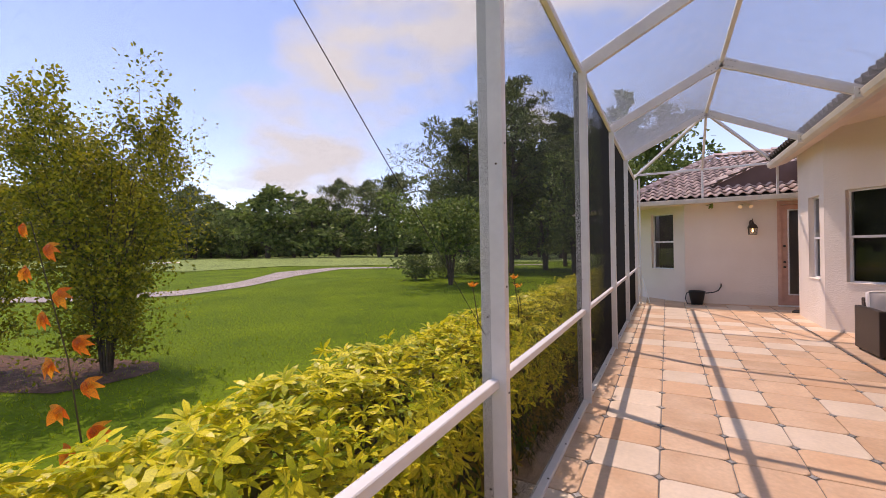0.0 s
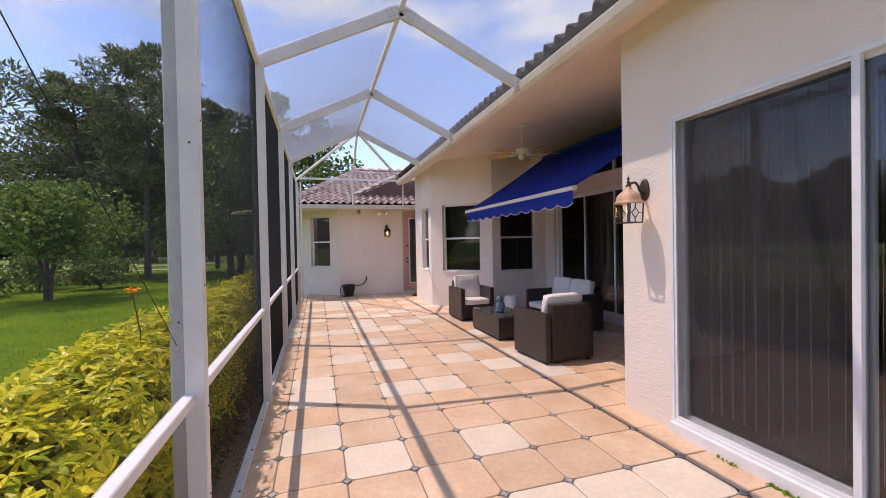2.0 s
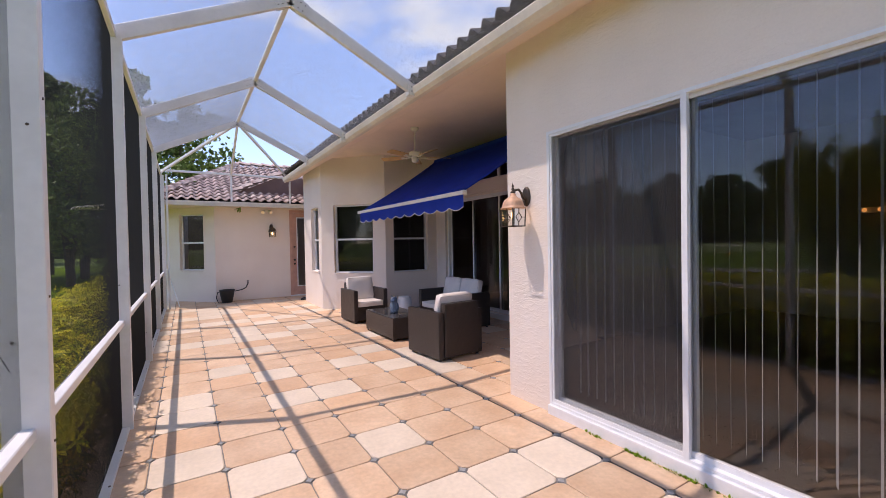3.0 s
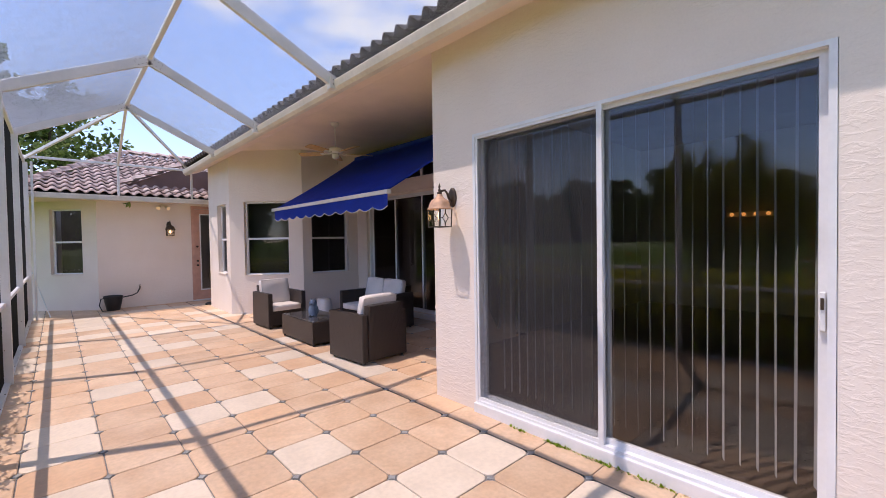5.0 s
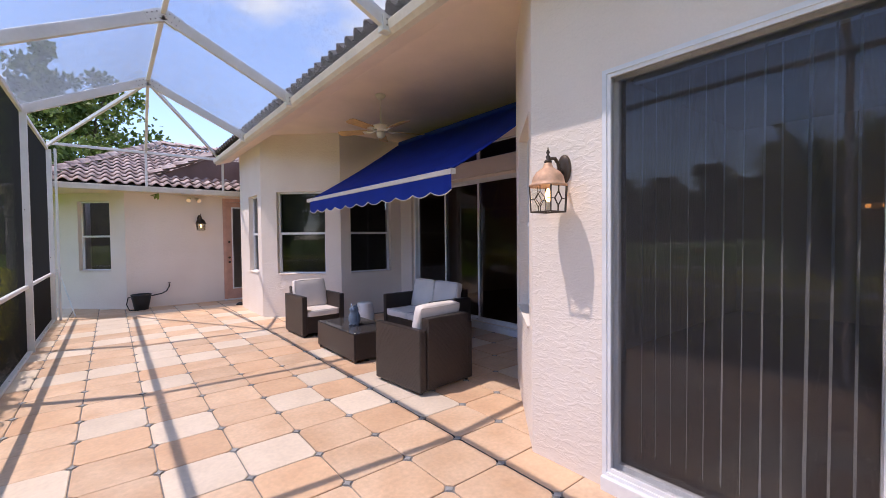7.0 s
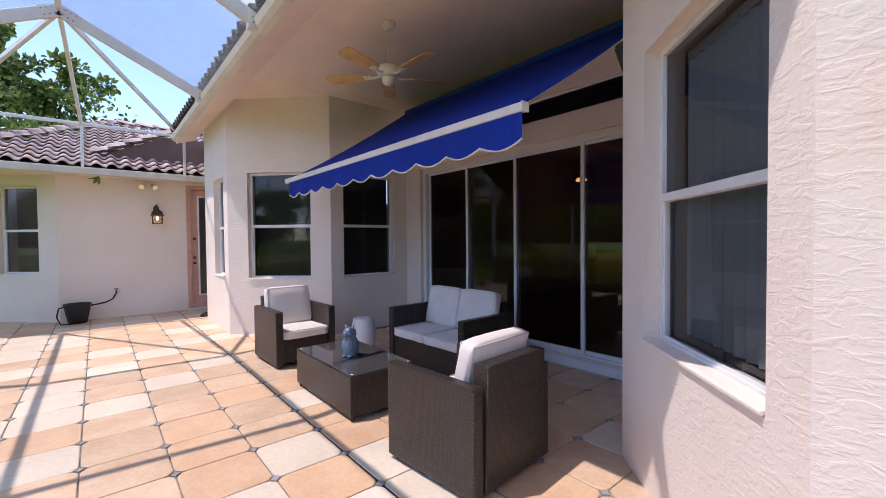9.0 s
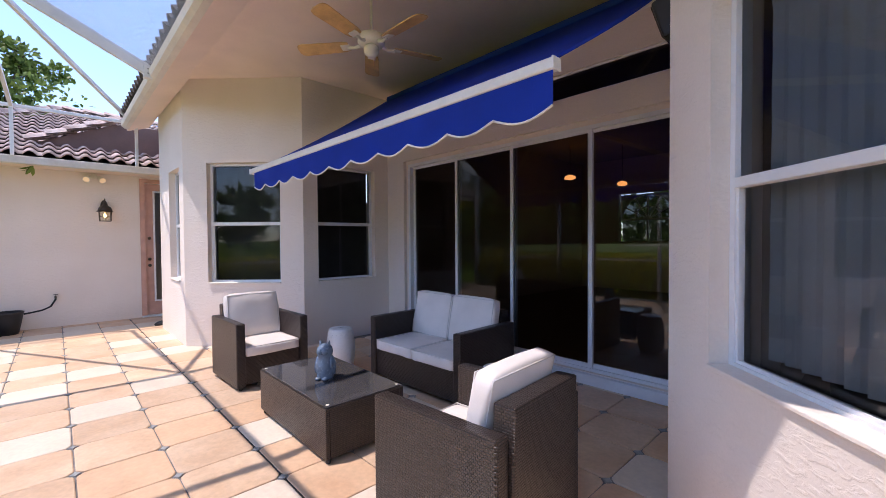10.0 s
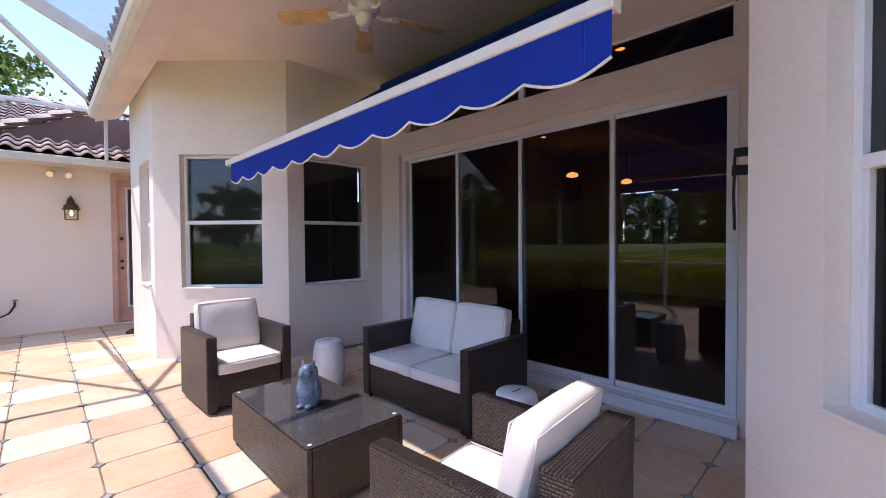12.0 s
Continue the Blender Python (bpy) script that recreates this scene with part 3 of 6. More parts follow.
def strands(name, parent, m, u0, u1, v0, v1, pitch, dia, mat, label=""):
    """Insect mesh: every strand a three-sided rod along v, spaced along u, in m's own plane (u, v, normal)."""
    n = max(1, int((u1 - u0) / pitch))
    us = u0 + (np.arange(n) + 0.5) * (u1 - u0) / n
    r = dia / 2
    off = [(r, 0.0), (-r * 0.5, r * 0.87), (-r * 0.5, -r * 0.87)]
    V = np.zeros((n, 6, 3))
    for k, (a, b) in enumerate(off):
        V[:, k, 0] = V[:, k + 3, 0] = us + a
        V[:, k, 2] = V[:, k + 3, 2] = b
        V[:, k, 1], V[:, k + 3, 1] = v0, v1
    F = []
    for i in range(n):
        o = 6 * i
        F += [(o, o + 1, o + 4, o + 3), (o + 1, o + 2, o + 5, o + 4), (o + 2, o, o + 3, o + 5)]
    ob = raw(name, V.reshape(-1, 3).tolist(), F, mat, parent, label)
    ob.matrix_basis = m
    ob["kind"] = "stuff"
    return ob


def upright(x, y, z, yaw=0.0):
    """Plane for strands: u along the yaw direction, v up."""
    return Matrix.Translation((x, y, z)) @ Matrix.Rotation(radians(yaw), 4, "Z") @ Matrix.Rotation(radians(90), 4, "X")


# slider by the pier: fixed leaf with a screen, and a sliding leaf
S0, S1, SB = 0.545, 2.965, 0.085
slider = empty("door_1", W_SLIDE, "white aluminium sliding glass door with dark screen leaf", "door", kind="structure")
bm = bmesh.new()
box(bm, S0 + 0.002, S0 + 0.03, -0.012, 0.15, SB + 0.002, HEADS - 0.002)
box(bm, S1 - 0.035, S1 - 0.002, -0.012, 0.15, SB + 0.002, HEADS - 0.002)
box(bm, S0 + 0.03, S1 - 0.035, -0.012, 0.15, HEADS - 0.028, HEADS - 0.002)
box(bm, S0 + 0.03, S1 - 0.035, -0.012, 0.15, SB + 0.002, SB + 0.022)
part("door_frame", bm, M_FRAME, slider)
MID = 1.75
Z0, Z1 = SB + 0.022, HEADS - 0.028
glass_leaf(slider, S0 + 0.03, MID + 0.03, Z0, Z1, 0.075, M_GLASSC, stile=0.03)
leaf = glass_leaf(slider, MID - 0.03, S1 - 0.035, Z0, Z1, 0.032, M_GLASSC, stile=0.038)
bm = bmesh.new()
a0, a1 = S0 + 0.031, MID + 0.02
box(bm, a0, a0 + 0.022, -0.004, 0.02, Z0, Z1)
box(bm, a1 - 0.038, a1, -0.012, 0.02, Z0, Z1)
box(bm, a0 + 0.022, a1 - 0.038, -0.004, 0.02, Z0, Z0 + 0.028)
box(bm, a0 + 0.022, a1 - 0.038, -0.004, 0.02, Z1 - 0.022, Z1)
sl_screen = part("screen_leaf", bm, M_FRAME, slider, "screen door leaf")
strands("screen_mesh", sl_screen, Matrix.Translation((0, 0.008, 0)) @ Matrix.Rotation(radians(90), 4, "X"), a0 + 0.022, a1 - 0.038, Z0 + 0.028, Z1 - 0.022, 0.0015, 0.00048, M_INSECT)
bm = bmesh.new()
box(bm, S1 - 0.068, S1 - 0.042, 0.004, 0.032, 1.09, 1.29, bevel=0.006)
hd = part("door_handle", bm, M_FRAME, slider, "white pull handle with latch")
boxpart("latch", hd, M_BRONZE, (S1 - 0.062, S1 - 0.048, -0.002, 0.004, 1.20, 1.26))
vertical_blind("vertical_blind", W_SLIDE, S0 + 0.05, S1 - 0.05, 0.12, HEADS + 0.03, 0.30, 0.089, 0.054, radians(112), "pale vinyl vertical blind behind the glass door")
kerb = tagged(boxpart("door_kerb", None, M_FRAME, (SX - 0.04, SX - 0.002, 0.085, 2.50, -0.01, SB), bevel=0.006), "white painted kerb under the sliding door", "sill", kind="structure")

# four-leaf sliding doors and transom of the lanai
G0, G1, GB = 0.46, 4.27, 0.10
gd = empty("door_2", W_GD, "wide four-leaf sliding glass door with white frames", "door", kind="structure")
bm = bmesh.new()
box(bm, G0 + 0.002, G0 + 0.04, 0.045, 0.15, GB + 0.002, HEADG - 0.002)
box(bm, G1 - 0.04, G1 - 0.002, 0.045, 0.15, GB + 0.002, HEADG - 0.002)
box(bm, G0 + 0.04, G1 - 0.04, 0.045, 0.15, HEADG - 0.04, HEADG - 0.002)
box(bm, G0 + 0.04, G1 - 0.04, 0.045, 0.15, GB + 0.002, GB + 0.03)
part("door_frame", bm, M_FRAME, gd)
bm = bmesh.new()
box(bm, 0.407, G0, 0.055, 0.152, GB + 0.002, HEADG + 0.048)
box(bm, G1, 4.298, 0.055, 0.152, GB + 0.002, HEADG + 0.048)
box(bm, G0, G1, 0.055, 0.152, HEADG, HEADG + 0.048)
part("plaster_reveal", bm, M_STUCCO, gd)
cuts = [G0 + 0.04, 8.72 - 7.30, 8.72 - 6.36, 8.72 - 5.41, G1 - 0.04]
for k in range(4):
    glass_leaf(gd, cuts[k] - (0.01 if k else 0), cuts[k + 1] + (0.055 if k < 3 else 0), GB + 0.03, HEADG - 0.04, (0.112, 0.085, 0.058, 0.085)[k], M_GLASSD if k == 3 else M_GLASSQ, stile=0.04)
boxpart("threshold", gd, M_FRAME, (G0 - 0.02, G1 + 0.02, -0.07, -0.003, 0.0, GB), bevel=0.006)
tr = empty("window_1", W_GD, "long dark transom window above the lanai doors", "window", kind="structure")
bm = bmesh.new()
box(bm, 0.592, 4.258, 0.03, 0.08, 2.872, 2.887)
box(bm, 0.592, 4.258, 0.03, 0.08, 3.113, 3.128)
box(bm, 0.592, 0.615, 0.03, 0.08, 2.887, 3.113)
box(bm, 4.235, 4.258, 0.03, 0.08, 2.887, 3.113)
box(bm, 2.38, 2.44, 0.02, 0.08, 2.887, 3.113)
part("window_frame", bm, M_FRAME, tr)
for a, b in ((0.615, 2.38), (2.44, 4.235)):
    panepart("pane", tr, M_GLASSD, a, b, 0.05, 2.887, 3.113)

window_unit("window_2", W_RW, 0.35, 1.37, SILL - 0.012, HEAD + 0.02, "white single-hung window with blinds on the angled pier wall", lining=0.55)
vertical_blind("vertical_blind", W_RW, 0.43, 1.37, SILL + 0.03, HEAD - 0.02, 0.22, 0.085, 0.089, radians(35), "pale vinyl vertical blind behind the pier window")
window_unit("window_3", W_BW, 0.325, 1.325, SILL - 0.012, HEAD + 0.02, "white single-hung window on the sunlit bay wall")
window_unit("window_4", W_AW, 0.21, 1.145, SILL - 0.012, HEAD + 0.02, "white single-hung window on the shaded bay wall")
window_unit("window_5", W_SW, 0.74, 1.43, SILL, HEAD, "narrow white single-hung window on the bay side")
window_unit("window_6", W_FW, 1.87, 2.68, SILL, HEAD, "white single-hung window of the far wing")

# entry door of the wing
fd = empty("door_3", W_FAR, "salmon-framed glazed entry door of the far wing", "door", kind="structure")
bm = bmesh.new()
box(bm, 2.0, 2.08, -0.02, 0.10, 0.02, 2.62)
box(bm, 2.86, 2.94, -0.02, 0.10, 0.02, 2.62)
box(bm, 2.08, 2.86, -0.02, 0.10, 2.542, 2.62)
part("door_casing", bm, M_DOORPINK, fd)
bm = bmesh.new()
box(bm, 2.082, 2.21, 0.04, 0.085, 0.03, 2.535)
box(bm, 2.73, 2.858, 0.04, 0.085, 0.03, 2.535)
box(bm, 2.21, 2.73, 0.04, 0.085, 0.03, 0.28)
box(bm, 2.21, 2.73, 0.04, 0.085, 2.41, 2.535)
dl = part("door_leaf", bm, M_DOORPINK, fd)
bm = bmesh.new()
for a in ((2.21, 2.24, 0.28, 2.41), (2.70, 2.73, 0.28, 2.41), (2.24, 2.70, 0.28, 0.31), (2.24, 2.70, 2.38, 2.41)):
    box(bm, a[0], a[1], 0.03, 0.06, a[2], a[3])
part("glazing_bead", bm, M_FRAME, dl)
panepart("pane", dl, M_GLASSD, 2.24, 2.70, 0.05, 0.31, 2.38)
for z in (0.98, 1.10, 1.50):
    bm = bmesh.new()
    lathe(bm, [(0.028, 0), (0.028, 0.012), (0.012, 0.016), (0.012, 0.04), (0.024, 0.05), (0.020, 0.068)], 12)
    k = part("door_knob", bm, M_BRONZE, dl, smooth=True)
    k.matrix_basis = pose(2.145, 0.04, z, 90)
boxpart("threshold", fd, M_FRAME, (2.0, 2.94, -0.06, 0.0, 0.0, 0.03))

# ---- screen enclosure ----
XS = -0.585
POSTS = [-0.66, 1.835, 4.30, 6.79, 9.28]
YEND = 12.27
RAILZ, TOPZ, RIDGEX, RIDGEZ = 0.945, 3.38, 0.87, 4.095
enc = empty("screen_enclosure", Matrix.Identity(4), "white aluminium patio screen enclosure with dark mesh", "screen enclosure", kind="structure")


def bar(name, a, b, w, h, up=(0, 0, 1), bevel=0.004, parent=None):
    bm = bmesh.new()
    beam(bm, a, b, w, h, up, bevel)
    return part(name, bm, M_ALU, parent or enc)


def screw_heads(parent, points, normal, r=0.006):
    bm = bmesh.new()
    q = Vector(normal).to_track_quat("Z", "Y").to_matrix().to_4x4()
    for p in points:
        bmesh.ops.create_cone(bm, cap_ends=True, segments=6, radius1=r, radius2=r * 0.7, depth=0.004, matrix=Matrix.Translation(p) @ q)
    part("screw", bm, M_BRONZE, parent)


for y in POSTS + [YEND]:
    p = bar("post", (XS, y, -0.01), (XS, y, TOPZ - 0.02), 0.055, 0.128, up=(1, 0, 0))
    screw_heads(p, [(XS + 0.0655, y + random.uniform(-0.015, 0.015), z) for z in (0.5, 0.88, 1.4, 2.1, 2.7)], (1, 0, 0))
    screw_heads(p, [(XS + random.uniform(-0.03, 0.03), y - 0.029, z) for z in (0.4, 1.25, 2.0)], (0, -1, 0))
ys = POSTS + [YEND]
for a, b in zip(ys, ys[1:]):
    bar("chair_rail", (XS, a + 0.027, RAILZ - 0.02), (XS, b - 0.027, RAILZ - 0.02), 0.05, 0.045)
    bar("bottom_plate", (XS + 0.005, a + 0.027, 0.012), (XS + 0.005, b - 0.027, 0.012), 0.07, 0.03)
    screw_heads(enc, [(XS + 0.028, a + 0.3 + 0.55 * k, 0.029) for k in range(4)], (0, 0, 1), 0.009)
    bar("top_plate", (XS, a + 0.0, TOPZ), (XS, b - 0.002, TOPZ), 0.05, 0.06)
    for z0, z1 in ((0.03, RAILZ - 0.045), (RAILZ + 0.005, TOPZ - 0.03)):
        strands("screen_mesh", enc, upright(XS - 0.012, a + 0.027, 0, 90), 0.0, b - a - 0.054, z0, z1, 0.0005 if a < 1 else 0.0012, 0.00007 if a < 1 else 0.00017, M_SCREEN, "charcoal insect mesh panel")
bar("end_post", (XS + 1.57, YEND, 2.74), (XS + 1.57, YEND, TOPZ + 0.08), 0.045, 0.045)
bar("end_post", (2.49, YEND, 2.74), (2.49, YEND, TOPZ + 0.08), 0.045, 0.045)
bar("end_beam", (XS, YEND, TOPZ + 0.10), (2.66, YEND, TOPZ + 0.10), 0.05, 0.05)
bar("end_post", (XS + 0.12, YEND - 0.01, 0), (XS + 0.12, YEND - 0.01, TOPZ), 0.04, 0.04)
bar("end_rail", (XS + 0.02, YEND + 0.5, RAILZ), (XS + 0.02, YEND + 1.6, RAILZ), 0.04, 0.04)

# roof frames: two rafters, hub plates; purlins along the ridge
HX, HZ = 2.31, 3.39


def rafter_frame(y):
    a = bar("rafter", (XS, y, TOPZ), (RIDGEX, y, RIDGEZ), 0.125, 0.05, up=(0, 1, 0))
    b = bar("rafter", (RIDGEX, y, RIDGEZ), (HX, y, HZ + 0.02), 0.125, 0.05, up=(0, 1, 0))
    bm = bmesh.new()
    for sy in (-1, 1):
        for sx, (ex, ez) in ((-1, (XS, TOPZ)), (1, (HX, HZ))):
            d = Vector((ex - RIDGEX, 0, ez - RIDGEZ)).normalized()
            c = Vector((RIDGEX, y + sy * 0.0285, RIDGEZ)) + d * 0.09
            up = Vector((-d.z, 0, d.x))
            m = Matrix((d, Vector((0, 1, 0)), up)).transposed().to_4x4()
            m.translation = c
            bmesh.ops.create_cube(bm, size=1, matrix=m @ Matrix.Diagonal((0.17, 0.005, 0.135, 1)))
    part("gusset_plate", bm, M_ALU, enc)
    pts = []
    for sx, (ex, ez) in ((-1, (XS, TOPZ)), (1, (HX, HZ))):
        d = Vector((ex - RIDGEX, 0, ez - RIDGEZ)).normalized()
        up = Vector((-d.z, 0, d.x))
        for u in (0.05, 0.10, 0.15):
            for v in (-0.035, 0.035):
                pts.append(Vector((RIDGEX, y - 0.032, RIDGEZ)) + d * u + up * v)
    screw_heads(enc, pts, (0, -1, 0), 0.008)
    bm = bmesh.new()
    box(bm, HX - 0.10, HX + 0.02, y - 0.045, y + 0.045, HZ - 0.05, HZ + 0.09, bevel=0.006)
    part("eave_bracket", bm, M_ALU, enc)
    screw_heads(enc, [(HX - 0.06, y - 0.047, HZ + 0.0), (HX - 0.06, y - 0.047, HZ + 0.05)], (0, -1, 0), 0.008)


for y in POSTS:
    rafter_frame(y)
for a, b in zip(POSTS, POSTS[1:]):
    bar("ridge_purlin", (RIDGEX, a + 0.03, RIDGEZ + 0.02), (RIDGEX, b - 0.03, RIDGEZ + 0.02), 0.05, 0.05)
    for x0, z0, x1, z1, nm in ((XS, TOPZ, RIDGEX, RIDGEZ, "roof_mesh"), (RIDGEX, RIDGEZ, HX, HZ, "roof_mesh")):
        L = math.hypot(x1 - x0, z1 - z0)
        m = Matrix.Translation((x0, a + 0.025, z0 + 0.05)) @ Matrix.Rotation(math.atan2(z1 - z0, x1 - x0), 4, "Y").inverted()
        m = m @ Matrix(((0, 1, 0, 0), (1, 0, 0, 0), (0, 0, 1, 0), (0, 0, 0, 1)))
        strands(nm, enc, m, 0, b - a - 0.05, 0, L, 0.002, 0.00046, M_ROOFSCREEN, "insect mesh roof panel, sunlit haze in its pale colour")
bar("hip_rafter", (RIDGEX, POSTS[-1] + 0.02, RIDGEZ), (2.47, YEND, TOPZ + 0.08), 0.045, 0.06)
bar("hip_rafter", (RIDGEX, POSTS[-1] + 0.02, RIDGEZ), (XS, YEND, TOPZ + 0.05), 0.045, 0.06)
bar("hip_purlin", (RIDGEX, POSTS[-1] + 0.02, RIDGEZ), (XS + 1.57, YEND, TOPZ + 0.10), 0.045, 0.05)


# ---- terracotta tiles of the wing ----
def barrel_tile(width, length, rise, thick, mat, name, lift=0.045):
    """One S-shaped clay roof tile: arch with a flat pan, along +y, underside open."""
    seg = 8
    prof = [(-width / 2 + width * k / seg, rise * max(0.0, math.sin(math.pi * min(1.0, (k / seg) / 0.72)))) for k in range(seg + 1)]
    bm = bmesh.new()
    rows = []
    for y, dz in ((0, lift), (length, 0.0)):
        top = [bm.verts.new((x, y, z + dz + thick)) for x, z in prof]
        bot = [bm.verts.new((x, y, z + dz)) for x, z in prof]
        rows.append((top, bot))
    (t0, b0), (t1, b1) = rows
    for k in range(seg):
        bm.faces.new((t0[k], t0[k + 1], t1[k + 1], t1[k]))
        bm.faces.new((b0[k + 1], b0[k], b1[k], b1[k + 1]))
        bm.faces.new((b0[k], b0[k + 1], t0[k + 1], t0[k]))
    return mesh_of(name, bm, mat, True)


# ---- furniture ----
def cushion(bm, x0, x1, y0, y1, z0, z1, puff=0.02, seg=9):
    """A soft rectangular cushion: rounded box with bulging faces."""
    verts = box(bm, x0, x1, y0, y1, z0, z1)
    edges = list({e for v in verts for e in v.link_edges})
    bmesh.ops.subdivide_edges(bm, edges=edges, cuts=seg, use_grid_fill=True)
    c = Vector(((x0 + x1) / 2, (y0 + y1) / 2, (z0 + z1) / 2))
    h = Vector(((x1 - x0) / 2, (y1 - y0) / 2, (z1 - z0) / 2))
    for v in bm.verts:
        d = v.co - c
        u = [d[i] / h[i] for i in range(3)]
        for i in range(3):
            j, k = (i + 1) % 3, (i + 2) % 3
            if abs(u[i]) > 0.98:
                v.co[i] += math.copysign(puff * (1 - u[j] ** 4) * (1 - u[k] ** 4), u[i])
        n = sum(abs(a) > 0.98 for a in u)
        if n >= 2:
            for i in range(3):
                if abs(u[i]) > 0.98:
                    v.co[i] -= math.copysign(0.004 if n == 2 else 0.008, u[i])
        v.co += 0.007 * noise.noise_vector(v.co * 6 + Vector((x0 * 7, y1, 0))) + 0.0035 * noise.noise_vector(v.co * 17 + Vector((y1, x0 * 5, 0)))


def piping(parent, x0, x1, y0, y1, z):
    bm = bmesh.new()
    i = 0.005
    ring = [(x0 + i, y0 + i, z), (x1 - i, y0 + i, z), (x1 - i, y1 - i, z), (x0 + i, y1 - i, z), (x0 + i, y0 + i, z)]
    tube(bm, ring, 0.005, 6)
    return part("piping", bm, M_PIPING, parent, smooth=True)


def soft(name, parent, dims, puff, label=""):
    bm = bmesh.new()
    cushion(bm, *dims, puff=puff)
    ob = part(name, bm, M_CUSHION, parent, label, smooth=True)
    return ob


def lounge_seat(name, m, W, D, seats, label, cat):
    """Resin-wicker armchair or loveseat facing -y; origin at the middle of its front edge on the floor."""
    ch = empty(name, m, label, cat, group="wicker patio set")
    AH, AT, BH = 0.645, 0.085, 0.755
    h = W / 2
    boxpart("armrest", ch, M_WICKER, (-h, -h + AT, 0.0, D, 0.03, AH), bevel=0.012)
    boxpart("armrest", ch, M_WICKER, (h - AT, h, 0.0, D, 0.03, AH), bevel=0.012)
    boxpart("front_panel", ch, M_WICKER, (-h + AT + 0.003, h - AT - 0.003, 0.02, 0.06, 0.05, 0.32), bevel=0.008)
    boxpart("seat_deck", ch, M_WICKER, (-h + AT + 0.003, h - AT - 0.003, 0.06, D - 0.12, 0.27, 0.31))
    bm = bmesh.new()
    box(bm, -h + AT + 0.003, h - AT - 0.003, D - 0.10, D + 0.010, 0.04, BH, bevel=0.010)
    for v in bm.verts:
        if v.co.z > 0.5:
            v.co.y += 0.020
    part("backrest", bm, M_WICKER, ch)
    for sx in (-1, 1):
        for yy in (0.05, D - 0.05):
            bm = bmesh.new()
            lathe(bm, [(0.018, 0), (0.02, 0.032)], 10, (sx * (h - 0.05), yy, 0))
            part("foot", bm, M_FOOT, ch)
    w = (W - 2 * AT - 0.01) / seats
    for k in range(seats):
        x0 = -h + AT + 0.005 + k * w
        c = soft("seat_cushion", ch, (x0 + 0.004, x0 + w - 0.004, 0.005, D - 0.16, 0.312, 0.408), 0.008)
        piping(c, x0 + 0.004, x0 + w - 0.004, 0.005, D - 0.16, 0.408)
        b = soft("back_cushion", ch, (-w / 2 + 0.006, w / 2 - 0.006, 0.0, 0.105, 0.0, 0.45), 0.020)
        b.matrix_basis = pose(x0 + w / 2, D - 0.275, 0.420, -11.5)
        bm = bmesh.new()
        i = 0.005
        for yy in (0.004, 0.101):
            a, q = -w / 2 + 0.006 + i, w / 2 - 0.006 - i
            tube(bm, [(a, yy, i), (q, yy, i), (q, yy, 0.45 - i), (a, yy, 0.45 - i), (a, yy, i)], 0.005, 6)
        part("piping", bm, M_PIPING, b, smooth=True)
    return ch


lounge_seat("wicker_armchair", pose(3.005, 7.54, 0, 0, 0, 2), 0.72, 0.74, 1, "dark brown wicker armchair with cream cushions, facing the table", "armchair")
lounge_seat("wicker_armchair", pose(2.965, 5.18, 0, 0, 0, 184.5), 0.745, 0.76, 1, "dark brown wicker armchair with cream cushions, its back to the walkway", "armchair")
lounge_seat("wicker_loveseat", pose(3.82, 6.39, 0, 0, 0, -88.5), 1.28, 0.76, 2, "dark brown wicker loveseat with cream cushions before the glass doors", "loveseat")

tb = empty("coffee_table", pose(2.955, 6.345, 0), "low dark brown wicker coffee table with smoked glass top", "table", group="wicker patio set")
TW, TD = 0.31, 0.57
for a in ((-TW, -TW + 0.03, -TD, TD), (TW - 0.03, TW, -TD, TD)):
    boxpart("side_panel", tb, M_WICKER, (*a, 0.035, 0.362), bevel=0.006)
for a in ((-TW + 0.032, TW - 0.032, -TD, -TD + 0.03), (-TW + 0.032, TW - 0.032, TD - 0.03, TD)):
    boxpart("end_panel", tb, M_WICKER, (*a, 0.035, 0.362), bevel=0.006)
boxpart("under_top", tb, M_WICKER, (-TW + 0.032, TW - 0.032, -TD + 0.032, TD - 0.032, 0.33, 0.36))
boxpart("glass_top", tb, M_TABLEGLASS, (-TW + 0.008, TW - 0.008, -TD + 0.008, TD - 0.008, 0.364, 0.372), bevel=0.003, label="smoked glass table top")
for sx in (-1, 1):
    for sy in (-1, 1):
        bm = bmesh.new()
        lathe(bm, [(0.016, 0), (0.018, 0.036)], 10, (sx * (TW - 0.03), sy * (TD - 0.03), 0))
        part("foot", bm, M_FOOT, tb)
        bm = bmesh.new()
        lathe(bm, [(0.012, 0.3725), (0.012, 0.374)], 12, (sx * (TW - 0.035), sy * (TD - 0.04), 0))
        part("glass_pad", bm, M_FANWHITE, tb)

